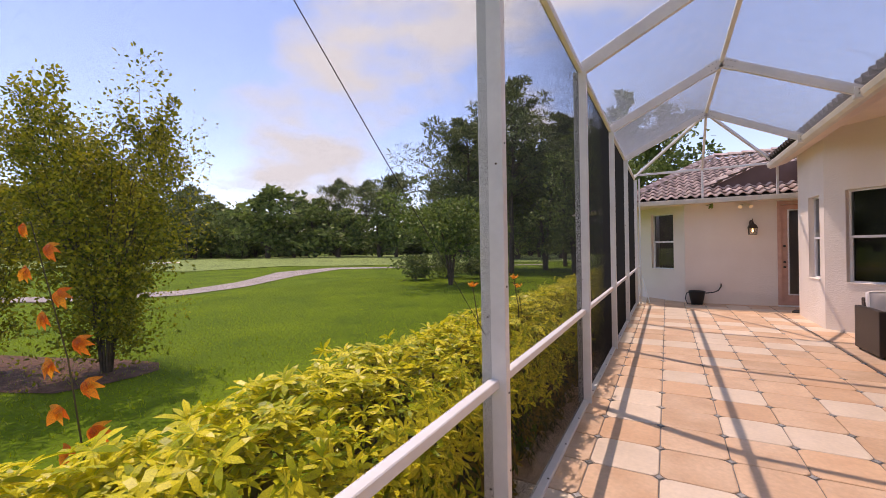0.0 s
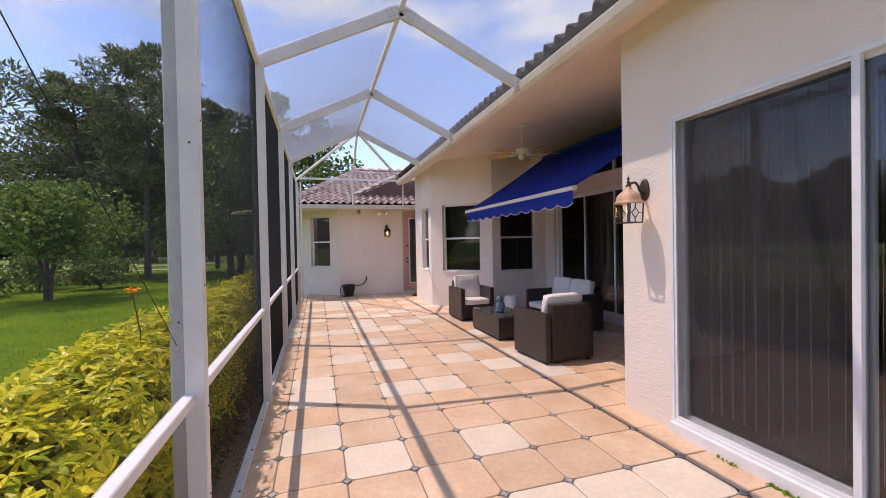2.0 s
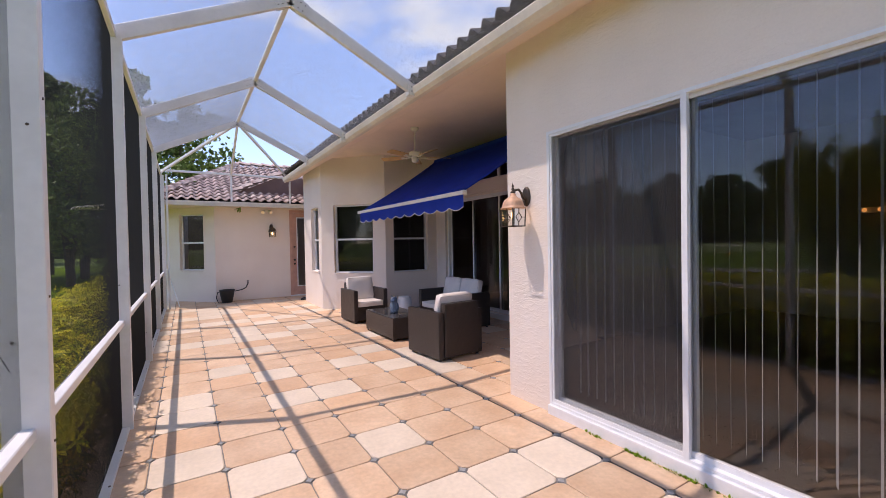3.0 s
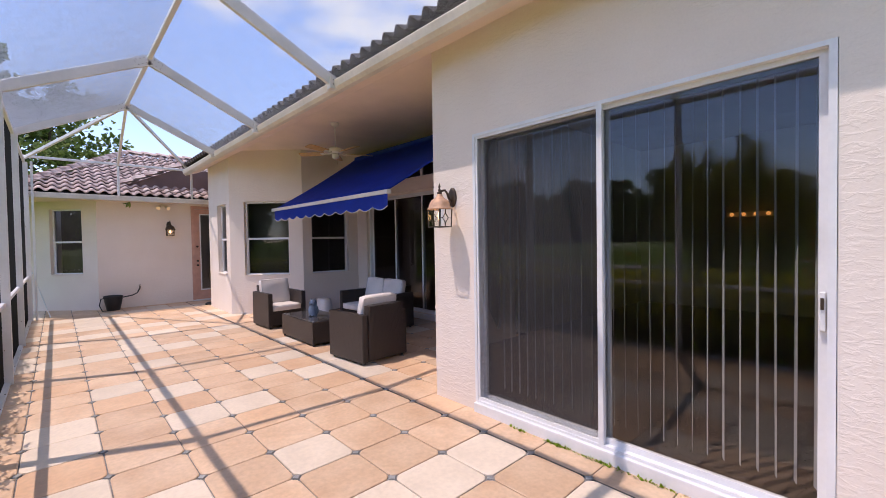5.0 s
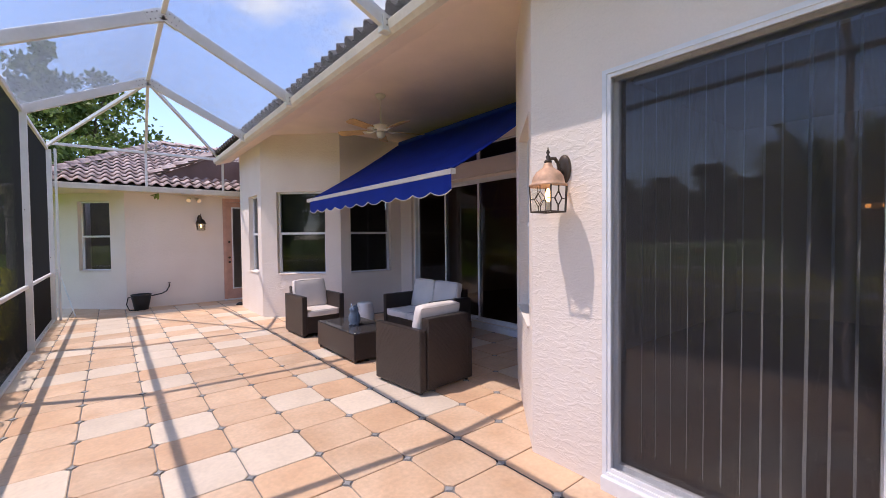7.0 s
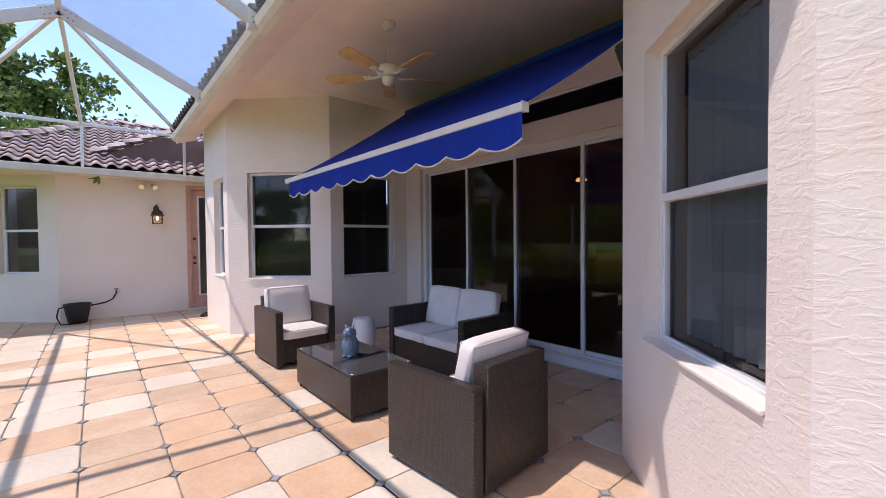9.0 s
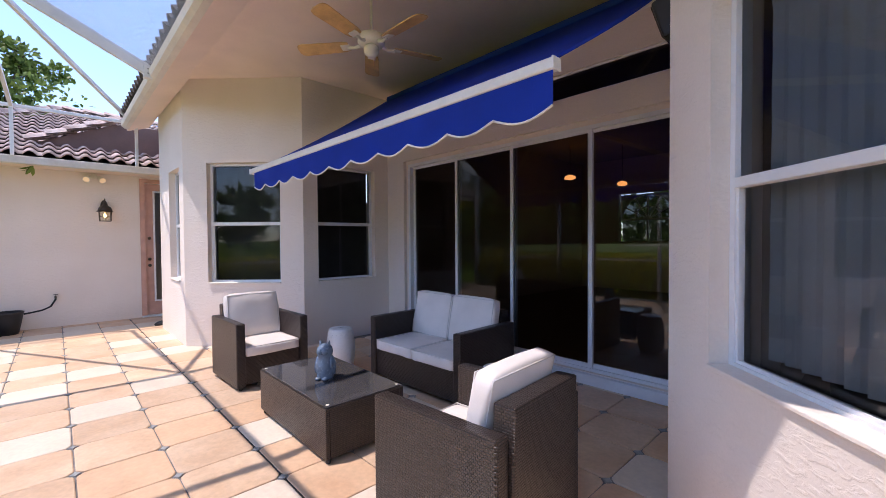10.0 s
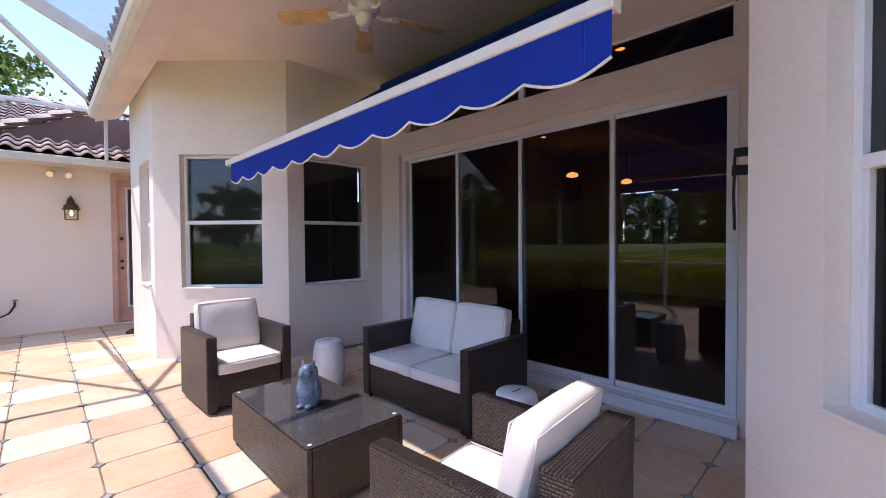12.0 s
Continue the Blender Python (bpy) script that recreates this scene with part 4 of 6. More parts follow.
# owl figurine: one plain mesh
bm = bmesh.new()
lathe(bm, [(0.060, 0), (0.066, 0.012), (0.062, 0.03), (0.072, 0.07), (0.068, 0.12), (0.052, 0.155), (0.055, 0.175), (0.062, 0.205), (0.056, 0.238), (0.034, 0.258), (0.008, 0.265)], 20)
for sx in (-1, 1):
    bmesh.ops.create_cone(bm, cap_ends=True, segments=8, radius1=0.02, radius2=0.003, depth=0.05, matrix=pose(sx * 0.034, 0, 0.265, 0, sx * 14, 0))
    bmesh.ops.create_cone(bm, cap_ends=True, segments=16, radius1=0.026, radius2=0.020, depth=0.014, matrix=pose(sx * 0.024, -0.055, 0.215, 80, 0, sx * 20))
    bmesh.ops.create_uvsphere(bm, u_segments=12, v_segments=8, radius=1.0, matrix=pose(sx * 0.062, 0.008, 0.10, 0, sx * -8) @ Matrix.Diagonal((0.018, 0.045, 0.075, 1)))
    bmesh.ops.create_uvsphere(bm, u_segments=10, v_segments=6, radius=1.0, matrix=pose(sx * 0.028, -0.066, 0.012) @ Matrix.Diagonal((0.022, 0.026, 0.013, 1)))
bmesh.ops.create_cone(bm, cap_ends=True, segments=6, radius1=0.011, radius2=0.001, depth=0.03, matrix=pose(0, -0.066, 0.197, 115))
owl = part("owl_figurine", bm, M_OWL, smooth=True)
owl.matrix_world = pose(2.925, 6.32, 0.372, 0, 0, -52)
tagged(owl, "blue-grey glazed ceramic owl figurine on the table", "figurine")


def garden_stool(x, y, label):
    st = empty("garden_stool", pose(x, y, 0), label, "stool", group="ceramic garden stools")
    bm = bmesh.new()
    lathe(bm, [(0.115, 0), (0.125, 0.012), (0.128, 0.035), (0.142, 0.09), (0.155, 0.17), (0.158, 0.24), (0.152, 0.32), (0.138, 0.40), (0.130, 0.432), (0.128, 0.452), (0.118, 0.463), (0.05, 0.466)], 32)
    part("drum", bm, M_STOOL, st, smooth=True)
    bm = bmesh.new()
    for k in range(18):
        a = 2 * math.pi * k / 18
        for z, r in ((0.055, 0.134), (0.405, 0.1375)):
            bmesh.ops.create_uvsphere(bm, u_segments=6, v_segments=4, radius=0.007, matrix=Matrix.Translation((r * math.cos(a), r * math.sin(a), z)))
    part("stud", bm, M_STOOL, st, smooth=True)["kind"] = "stuff"
    bm = bmesh.new()
    for dx in (-0.028, 0.0, 0.028):
        bmesh.ops.create_cone(bm, cap_ends=True, segments=10, radius1=0.009, radius2=0.009, depth=0.002, matrix=pose(dx, 0.0, 0.467))
    part("finger_hole", bm, M_FOOT, st)


garden_stool(3.71, 7.48, "white glazed ceramic garden stool between armchair and loveseat")
garden_stool(3.86, 5.36, "white glazed ceramic garden stool at the loveseat's end")

# ---- awning ----
AY0, AY1, AX, AZ = 4.41, 8.40, 3.12, 2.245
WX, WZ = 5.05, 3.49
aw = empty("retractable_awning", Matrix.Identity(4), "extended royal blue retractable awning with white front bar", "awning")
bm = bmesh.new()
N, K = 24, 10
grid = []
for k in range(K + 1):
    f = k / K
    row = []
    for i in range(N + 1):
        y = AY0 + 0.03 + (AY1 - AY0 - 0.06) * i / N
        sag = 0.035 * math.sin(math.pi * f) + 0.004 * math.sin(9.0 * i / N) * math.sin(math.pi * f)
        row.append(bm.verts.new((AX + (WX - AX) * f, y, AZ + 0.01 + (WZ - AZ) * f - sag)))
    grid.append(row)
for k in range(K):
    for i in range(N):
        bm.faces.new((grid[k][i], grid[k][i + 1], grid[k + 1][i + 1], grid[k + 1][i]))
bmesh.ops.solidify(bm, geom=bm.faces[:], thickness=0.003)
part("canopy", bm, M_AWN, aw, "royal blue canvas canopy", smooth=True)
bm = bmesh.new()
box(bm, AX - 0.04, AX + 0.02, AY0, AY1, AZ - 0.037, AZ + 0.020, bevel=0.01)
fb = part("front_bar", bm, M_AWNWHITE, aw, "white front bar")
for y in (AY0, AY1):
    bm = bmesh.new()
    box(bm, AX - 0.043, AX + 0.024, y - 0.006, y + 0.006, AZ - 0.039, AZ + 0.022, bevel=0.004)
    part("end_cap", bm, M_AWNWHITE, fb)
NS = 11
bm = bmesh.new()
per = 12
top_v, low_v = [], []
edge_pts = []
for i in range(NS * per + 1):
    f = i / (NS * per)
    y = AY0 + 0.004 + (AY1 - AY0 - 0.124) * f
    ph = (i % per) / per
    depth = 0.205 - 0.045 * (1 - math.sin(math.pi * ph)) if i % per else 0.160
    wob = 0.006 * math.sin(f * 40)
    top_v.append(bm.verts.new((AX - 0.03, y, AZ - 0.04)))
    low_v.append(bm.verts.new((AX - 0.03 + wob, y, AZ - 0.04 - depth)))
    edge_pts.append((AX - 0.032 + wob, y, AZ - 0.04 - depth))
for i in range(NS * per):
    bm.faces.new((top_v[i], top_v[i + 1], low_v[i + 1], low_v[i]))
bmesh.ops.solidify(bm, geom=bm.faces[:], thickness=0.003)
val = part("valance", bm, M_AWN, aw, "scalloped royal blue valance")
bm = bmesh.new()
tube(bm, edge_pts, 0.006, 6)
part("edging", bm, M_AWNWHITE, val, "white braid edging")
for y in (AY0 + 0.10, AY0 + 0.115, AY0 + (AY1 - AY0) * 0.5):
    bm = bmesh.new()
    tube(bm, [(AX - 0.033, y, AZ - 0.20), (AX - 0.033, y, AZ - 0.045)], 0.0012, 4)
    part("seam", bm, M_AWN, val)
bm = bmesh.new()
tube(bm, [(WX, AY0 + 0.03, WZ), (WX, AY1 - 0.03, WZ)], 0.05, 14)
part("roller_tube", bm, M_AWN, aw)
boxpart("mounting_bar", aw, M_AWNWHITE, (WX + 0.05, GX - 0.003, AY0 + 0.05, AY1 - 0.05, WZ - 0.03, WZ + 0.03))
for y0, y1 in ((AY0 + 0.25, AY0 + 1.5), (AY1 - 0.25, AY1 - 1.5)):
    bm = bmesh.new()
    el = ((WX + AX) / 2 + 0.1, y1, (WZ + AZ) / 2 - 0.09)
    beam(bm, (WX, y0, WZ - 0.08), el, 0.035, 0.05)
    beam(bm, el, (AX + 0.02, y0, AZ - 0.03), 0.03, 0.045)
    part("folding_arm", bm, M_AWNWHITE, aw)

# ---- ceiling fan ----
FX, FY = 3.43, 6.39
fan = empty("ceiling_fan", pose(FX, FY, CEIL), "cream ceiling fan with five light oak blades", "ceiling fan")
bm = bmesh.new()
lathe(bm, [(0.075, 0), (0.075, -0.012), (0.055, -0.05), (0.025, -0.065)], 20)
part("canopy", bm, M_FANWHITE, fan, smooth=True)
bm = bmesh.new()
lathe(bm, [(0.012, -0.06), (0.012, -0.42)], 10)
part("downrod", bm, M_FANWHITE, fan)
bm = bmesh.new()
lathe(bm, [(0.03, -0.410), (0.10, -0.435), (0.115, -0.450), (0.118, -0.500), (0.10, -0.520), (0.06, -0.530)], 24)
part("motor_housing", bm, M_FANWHITE, fan, smooth=True)
bm = bmesh.new()
lathe(bm, [(0.06, -0.530), (0.065, -0.550), (0.06, -0.590), (0.035, -0.615), (0.012, -0.620)], 20)
part("switch_cup", bm, M_FANWHITE, fan, smooth=True)
bm = bmesh.new()
tube(bm, [(0.03, 0, -0.61), (0.032, 0, -0.70)], 0.002, 5)
part("pull_chain", bm, M_COPPER, fan)
for k in range(5):
    a = 56 + 72 * k
    bm = bmesh.new()
    R0, R1 = 0.20, 0.66
    out = [(R0, -0.05), (R0 + 0.05, -0.062), (R1 - 0.05, -0.072), (R1 - 0.012, -0.06), (R1, -0.03), (R1, 0.03), (R1 - 0.012, 0.06), (R1 - 0.05, 0.072), (R0 + 0.05, 0.062), (R0, 0.05)]
    lo = [bm.verts.new((x, y, -0.004)) for x, y in out]
    hi = [bm.verts.new((x, y, 0.004)) for x, y in out]
    bm.faces.new(list(reversed(lo)))
    bm.faces.new(hi)
    for i in range(len(out)):
        bm.faces.new((lo[i], lo[(i + 1) % len(out)], hi[(i + 1) % len(out)], hi[i]))
    bl = part("blade", bm, M_FANWOOD, fan, "light oak blade")
    bl.matrix_basis = pose(0, 0, -0.515, 0, 0, a) @ pose(0, 0, 0, 12)
    bm = bmesh.new()
    tube(bm, [(0.10, 0, 0.0), (0.15, 0, -0.018), (0.21, 0, -0.008)], [0.016, 0.013, 0.016], 8)
    box(bm, 0.19, 0.27, -0.035, 0.035, -0.012, -0.004, bevel=0.003)
    part("blade_iron", bm, M_FANWHITE, bl)


# ---- lanterns ----
def lantern(m, scale, metal, label, lit):
    """Coach lantern: oval wall plate, scrolled arm, finial, domed roof with brim, square glazed cage with diamond leading, candle bulb. Wall behind at +y."""
    la = empty("wall_lantern", m, label, "wall lamp", group="coach lanterns")
    la.scale = (scale,) * 3
    bm = bmesh.new()
    lathe(bm, [(1.0, 0.0), (1.0, 0.010), (0.86, 0.020), (0.60, 0.024)], 24)
    for v in bm.verts:
        v.co = Vector((v.co.x * 0.052, -v.co.z, v.co.y * 0.095))
    part("wall_plate", bm, M_BRONZE, la, "dark oval wall plate", smooth=True)
    c = -0.175
    bm = bmesh.new()
    tube(bm, [(0, -0.02, -0.035), (0, -0.055, -0.01), (0, -0.075, 0.035), (0, -0.105, 0.062), (0, -0.145, 0.055), (0, c, 0.03)], [0.012, 0.012, 0.011, 0.011, 0.011, 0.012], 8)
    part("arm", bm, M_BRONZE, la, smooth=True)
    bm = bmesh.new()
    lathe(bm, [(0.022, 0.022), (0.026, 0.034), (0.010, 0.046), (0.016, 0.062), (0.006, 0.076), (0.013, 0.090), (0.004, 0.108), (0.002, 0.125)], 12, (0, c, 0))
    part("finial", bm, M_BRONZE, la, smooth=True)
    bm = bmesh.new()
    lathe(bm, [(0.100, -0.122), (0.120, -0.124), (0.122, -0.117), (0.106, -0.108), (0.101, -0.092), (0.094, -0.062), (0.076, -0.036), (0.050, -0.018), (0.034, -0.006), (0.026, 0.014), (0.020, 0.026)], 28, (0, c, 0))
    part("dome_roof", bm, metal, la, smooth=True)
    R0, R1, Z0, Z1 = 0.082, 0.076, -0.122, -0.285
    sq = ((-1, -1), (1, -1), (1, 1), (-1, 1))
    bm = bmesh.new()
    at = lambda x, y, z: (x * (R0 + (R1 - R0) * (z - Z0) / (Z1 - Z0)), c + y * (R0 + (R1 - R0) * (z - Z0) / (Z1 - Z0)), z)
    for k in range(4):
        (x0, y0), (x1, y1) = sq[k], sq[(k + 1) % 4]
        beam(bm, at(x0, y0, Z0), at(x0, y0, Z1), 0.008, 0.008)
        beam(bm, at(x0, y0, Z1), at(x1, y1, Z1), 0.009, 0.009)
        on = lambda f, z: at(x0 + (x1 - x0) * f, y0 + (y1 - y0) * f, z)
        zm = (Z0 + Z1) / 2
        for p, q in ((on(0.5, Z0), on(0.5, zm + 0.045)), (on(0.5, zm - 0.045), on(0.5, Z1)), (on(0.0, zm), on(0.27, zm)), (on(0.73, zm), on(1.0, zm)), (on(0.5, zm + 0.045), on(0.27, zm)), (on(0.27, zm), on(0.5, zm - 0.045)), (on(0.5, zm - 0.045), on(0.73, zm)), (on(0.73, zm), on(0.5, zm + 0.045))):
            beam(bm, p, q, 0.0035, 0.0035)
    part("cage", bm, M_BRONZE, la, "dark leaded cage")
    for k in range(4):
        (x0, y0), (x1, y1) = sq[k], sq[(k + 1) % 4]
        bm = bmesh.new()
        q = 0.965
        bm.faces.new([bm.verts.new(v) for v in (at(x0 * q, y0 * q, Z0), at(x1 * q, y1 * q, Z0), at(x1 * q, y1 * q, Z1), at(x0 * q, y0 * q, Z1))])
        g = part("pane", bm, M_LAMPGLASS, la)
        g.visible_shadow = False
    bm = bmesh.new()
    lathe(bm, [(0.016, -0.283), (0.016, -0.225), (0.012, -0.220)], 10, (0, c, 0))
    part("socket", bm, M_FANWHITE, la)
    bm = bmesh.new()
    lathe(bm, [(0.009, -0.220), (0.021, -0.195), (0.018, -0.165), (0.004, -0.135)], 12, (0, c, 0))
    part("bulb", bm, M_BULB if lit else M_FANWHITE, la, "glowing candle bulb" if lit else "", smooth=True)
    return la


lantern(Matrix.Translation((SX, 2.775, 1.99)) @ Matrix.Rotation(radians(-90), 4, "Z"), 1.0, M_COPPER, "copper coach lantern with lit bulb on the stucco pier", True)
lantern(Matrix.Translation((2.08, WY0, 2.09)), 1.0, M_BRONZE, "dark bronze coach lantern with lit bulb beside the entry door", True)

# twin floodlight under the wing eave
fl = empty("flood_light", pose(1.95, WY0, 2.60), "cream twin-head floodlight, lit, below the wing eave", "wall lamp")
bm = bmesh.new()
lathe(bm, [(0.05, 0), (0.05, 0.02)], 14)
pl = part("base", bm, M_FANWHITE, fl)
pl.matrix_basis = pose(0, 0, 0, 90)
for sx in (-1, 1):
    bm = bmesh.new()
    lathe(bm, [(0.02, 0), (0.03, 0.03), (0.05, 0.10), (0.055, 0.14)], 14)
    hd = part("lamp_head", bm, M_FANWHITE, fl, smooth=True)
    hd.matrix_basis = pose(sx * 0.06, -0.03, -0.01, 120, 0, sx * 25)
    bm = bmesh.new()
    lathe(bm, [(0.05, 0.135), (0.045, 0.142)], 14)
    g = part("lens", bm, M_FLOOD, fl, "faintly lit warm lens")
    g.matrix_basis = hd.matrix_basis.copy()

# hose pot, hose and tap
pot = empty("hose_pot", pose(0.85, 12.71, 0), "black plastic hose pot on the patio by the wing wall", "hose pot")
bm = bmesh.new()
lathe(bm, [(0.13, 0), (0.17, 0.20), (0.19, 0.32), (0.20, 0.345), (0.185, 0.35), (0.17, 0.30), (0.05, 0.29)], 22)
part("body", bm, M_POT, pot, smooth=True)
bm = bmesh.new()
tube(bm, [(0.19, -0.02, 0.30), (0.28, 0.0, 0.31), (0.40, 0.12, 0.32), (0.50, 0.20, 0.36), (0.56, 0.235, 0.47), (0.56, 0.24, 0.52)], 0.014, 8)
part("hose", bm, M_HOSE, pot, smooth=True)
bm = bmesh.new()
tube(bm, [(-0.1, -0.1, 0.33), (-0.24, -0.12, 0.30), (-0.27, -0.12, 0.15), (-0.22, -0.14, 0.016), (-0.05, -0.2, 0.014)], 0.012, 8)
part("hose", bm, M_HOSE, pot, smooth=True)
tap = empty("garden_tap", pose(1.41, WY0, 0.52), "small dark garden tap on the wing wall", "tap")
bm = bmesh.new()
tube(bm, [(0, -0.002, 0), (0, -0.05, 0), (0, -0.06, -0.03)], 0.014, 8)
part("spout", bm, M_BRONZE, tap)
bm = bmesh.new()
lathe(bm, [(0.03, 0.025), (0.03, 0.035)], 8, (0, -0.04, 0))
part("tap_handle", bm, M_BRONZE, tap)
# leaning pole in the far corner
bm = bmesh.new()
tube(bm, [(-0.26, 12.53, 0.0), (-0.50, 12.93, 0.85)], 0.012, 8)
tagged(part("leaning_pole", bm, M_ALU), "pale pole leaning in the far patio corner", "pole")
# door stop and shoes by the entry
bm = bmesh.new()
lathe(bm, [(0.07, 0), (0.075, 0.03), (0.05, 0.06), (0.02, 0.075)], 12)
ds = part("boot_scraper", bm, M_FOOT)
ds.matrix_world = pose(2.74, 11.86, 0.0) @ Matrix.Diagonal((1.5, 0.8, 1, 1))
tagged(ds, "small black iron boot scraper by the entry door", "boot scraper")
# folding bracket on the pier return wall
br = empty("wall_bracket", pose(4.83, 4.15, 1.90), "black folding bracket with strap on the lanai wall", "bracket")
bm = bmesh.new()
beam(bm, (0, 0.0, 0.06), (-0.1, 0.22, 0.05), 0.03, 0.05)
beam(bm, (0, 0.0, -0.06), (-0.06, 0.24, -0.05), 0.03, 0.06)
part("arm", bm, M_FOOT, br)
bm = bmesh.new()
tube(bm, [(-0.08, 0.22, 0.05), (-0.085, 0.225, -0.2), (-0.08, 0.22, -0.42)], 0.008, 6)
part("strap", bm, M_FOOT, br)

# ---- seen through the glass ----
for x, y in ((6.49, 5.79), (9.4, 8.6)):
    dlt = empty("downlight", pose(x, y, CEIL - 0.012), "small lit recessed ceiling downlight", "ceiling light", group="recessed downlights")
    bm = bmesh.new()
    lathe(bm, [(0.05, -0.004), (0.06, -0.002)], 16)
    part("lens", bm, M_DOWNLIGHT, dlt)
    bm = bmesh.new()
    lathe(bm, [(0.075, -0.004), (0.075, 0.0)], 16)
    part("trim_ring", bm, M_FANWHITE, dlt)

# arched window at the far side of the room
aww = empty("arched_window", pose(13.0, 7.69, 1.35), "arched fanlight window across the dark living room", "window", kind="structure")
R = 0.68
bm = bmesh.new()
for s_ in (-1, 1):
    for k in range(8):
        a0, a1 = math.pi / 2 * k / 8, math.pi / 2 * (k + 1) / 8
        vs = [(0.02, s_ * math.cos(a0) * R, 0.60 + math.sin(a0) * R), (0.02, s_ * math.cos(a1) * R, 0.60 + math.sin(a1) * R), (0.02, s_ * 0.72, 0.60 + math.sin(a1) * R), (0.02, s_ * 0.72, 0.60 + math.sin(a0) * R)]
        lo = [bm.verts.new(v) for v in vs]
        hi = [bm.verts.new((0.10, v[1], v[2])) for v in vs]
        bm.faces.new(lo)
        bm.faces.new(hi[::-1])
        for q in range(4):
            bm.faces.new((lo[q], hi[q], hi[(q + 1) % 4], lo[(q + 1) % 4]))
part("spandrel", bm, M_INTERIOR, aww)
bm = bmesh.new()
for k in range(1, 6):
    a = math.pi * k / 6
    beam(bm, (0.05, 0, 0.60), (0.05, math.cos(a) * R, 0.60 + math.sin(a) * R), 0.03, 0.03)
for rr_ in (0.34, R):
    tube(bm, [(0.05, rr_ * math.cos(math.pi * k / 16), 0.60 + rr_ * math.sin(math.pi * k / 16)) for k in range(17)], 0.018, 6)
beam(bm, (0.05, -0.7, 0.60), (0.05, 0.7, 0.60), 0.05, 0.05)
beam(bm, (0.05, 0, 0.0), (0.05, 0, 0.60), 0.04, 0.04)
part("muntin", bm, M_FRAME, aww)
bm = bmesh.new()
box(bm, 0.074, 0.080, -0.69, 0.69, 0.0, 1.28)
part("pane", bm, M_GLASSD, aww)

# pendant in the living room and vanity light behind the slider
for x, y, z, r in ((11.0, 7.5, 2.70, 0.11), (10.2, 8.37, 2.86, 0.13)):
    pd = empty("pendant_lamp", pose(x, y, z), "small glowing amber pendant lamp in the dark living room", "ceiling light", group="living room pendants")
    bm = bmesh.new()
    tube(bm, [(0, 0, 0.05), (0, 0, CEIL - 0.02 - z)], 0.006, 6)
    part("rod", bm, M_BRONZE, pd)
    bm = bmesh.new()
    lathe(bm, [(r * 0.4, -0.05), (r, -0.03), (r * 0.9, 0.03), (r * 0.3, 0.06)], 16)
    part("shade", bm, M_DOWNLIGHT, pd, "glowing amber glass shade", smooth=True)
vb = empty("vanity_light", pose(10.08, 1.76, 2.0), "row of glowing warm bulbs on a bathroom wall", "wall lamp")
boxpart("backplate", vb, M_FANWHITE, (-0.03, 0.015, -0.40, 0.40, -0.05, 0.05))
for k in range(4):
    bm = bmesh.new()
    bmesh.ops.create_uvsphere(bm, u_segments=12, v_segments=8, radius=0.036, matrix=Matrix.Translation((-0.08, -0.3 + 0.2 * k, 0)))
    part("bulb", bm, M_VANITY, vb, "glowing warm globe bulb", smooth=True)

spk = empty("wall_speaker", pose(4.14, 4.15, 2.78, -18), "small black outdoor speaker on the lanai wall", "speaker")
boxpart("cabinet", spk, M_FOOT, (-0.09, 0.09, 0.03, 0.17, -0.12, 0.12), bevel=0.015)
boxpart("grille", spk, M_BRONZE, (-0.075, 0.075, 0.17, 0.178, -0.105, 0.105), bevel=0.003)
boxpart("bracket", spk, M_FOOT, (-0.02, 0.02, -0.03, 0.03, -0.03, 0.03))


# ---- ground, lawn, path ----
def lawn_z(x, y):
    """Level by the patio, gently rolling towards the far fairway."""
    d = max(0.0, -x - 2.0)
    z = -0.18 - 0.12 * min(1.0, d / 8.0)
    z += 0.55 * (1 - math.cos(min(math.pi, max(0.0, d - 25) / 30 * math.pi))) / 2
    return z + 0.10 * noise.noise((x * 0.06, y * 0.06, 0.0))


def sheet(name, xs, ys, lift, mat, label, cat):
    V = [(x, y, lawn_z(x, y) + lift) for x in xs for y in ys]
    n = len(ys)
    F = [(i * n + k, (i + 1) * n + k, (i + 1) * n + k + 1, i * n + k + 1) for i in range(len(xs) - 1) for k in range(n - 1)]
    ob = raw(name, V, F, mat)
    for p in ob.data.polygons:
        p.use_smooth = True
    return tagged(ob, label, cat, kind="structure")


xs = sorted({-4000.0, -1500, -700, -350, -200, -140, -110, *[-90 + 2 * k for k in range(46)], 10, 60, 300, 1500, 4000})
ysl = sorted({-4000.0, -1500, -600, -250, -120, *[-60 + 4 * k for k in range(46)], 160, 300, 700, 1500, 4000})
sheet("ground", xs, ysl, 0.0, M_GRASS, "bright green mown lawn", "lawn")


def view0(px, d):
    """Plan position seen from the start of the walk: sideways offset px (of 730) at depth d."""
    u = (px - 784) / 730
    return 0.168 + d * (-0.477 + 0.879 * u), -0.082 + d * (0.879 + 0.477 * u)


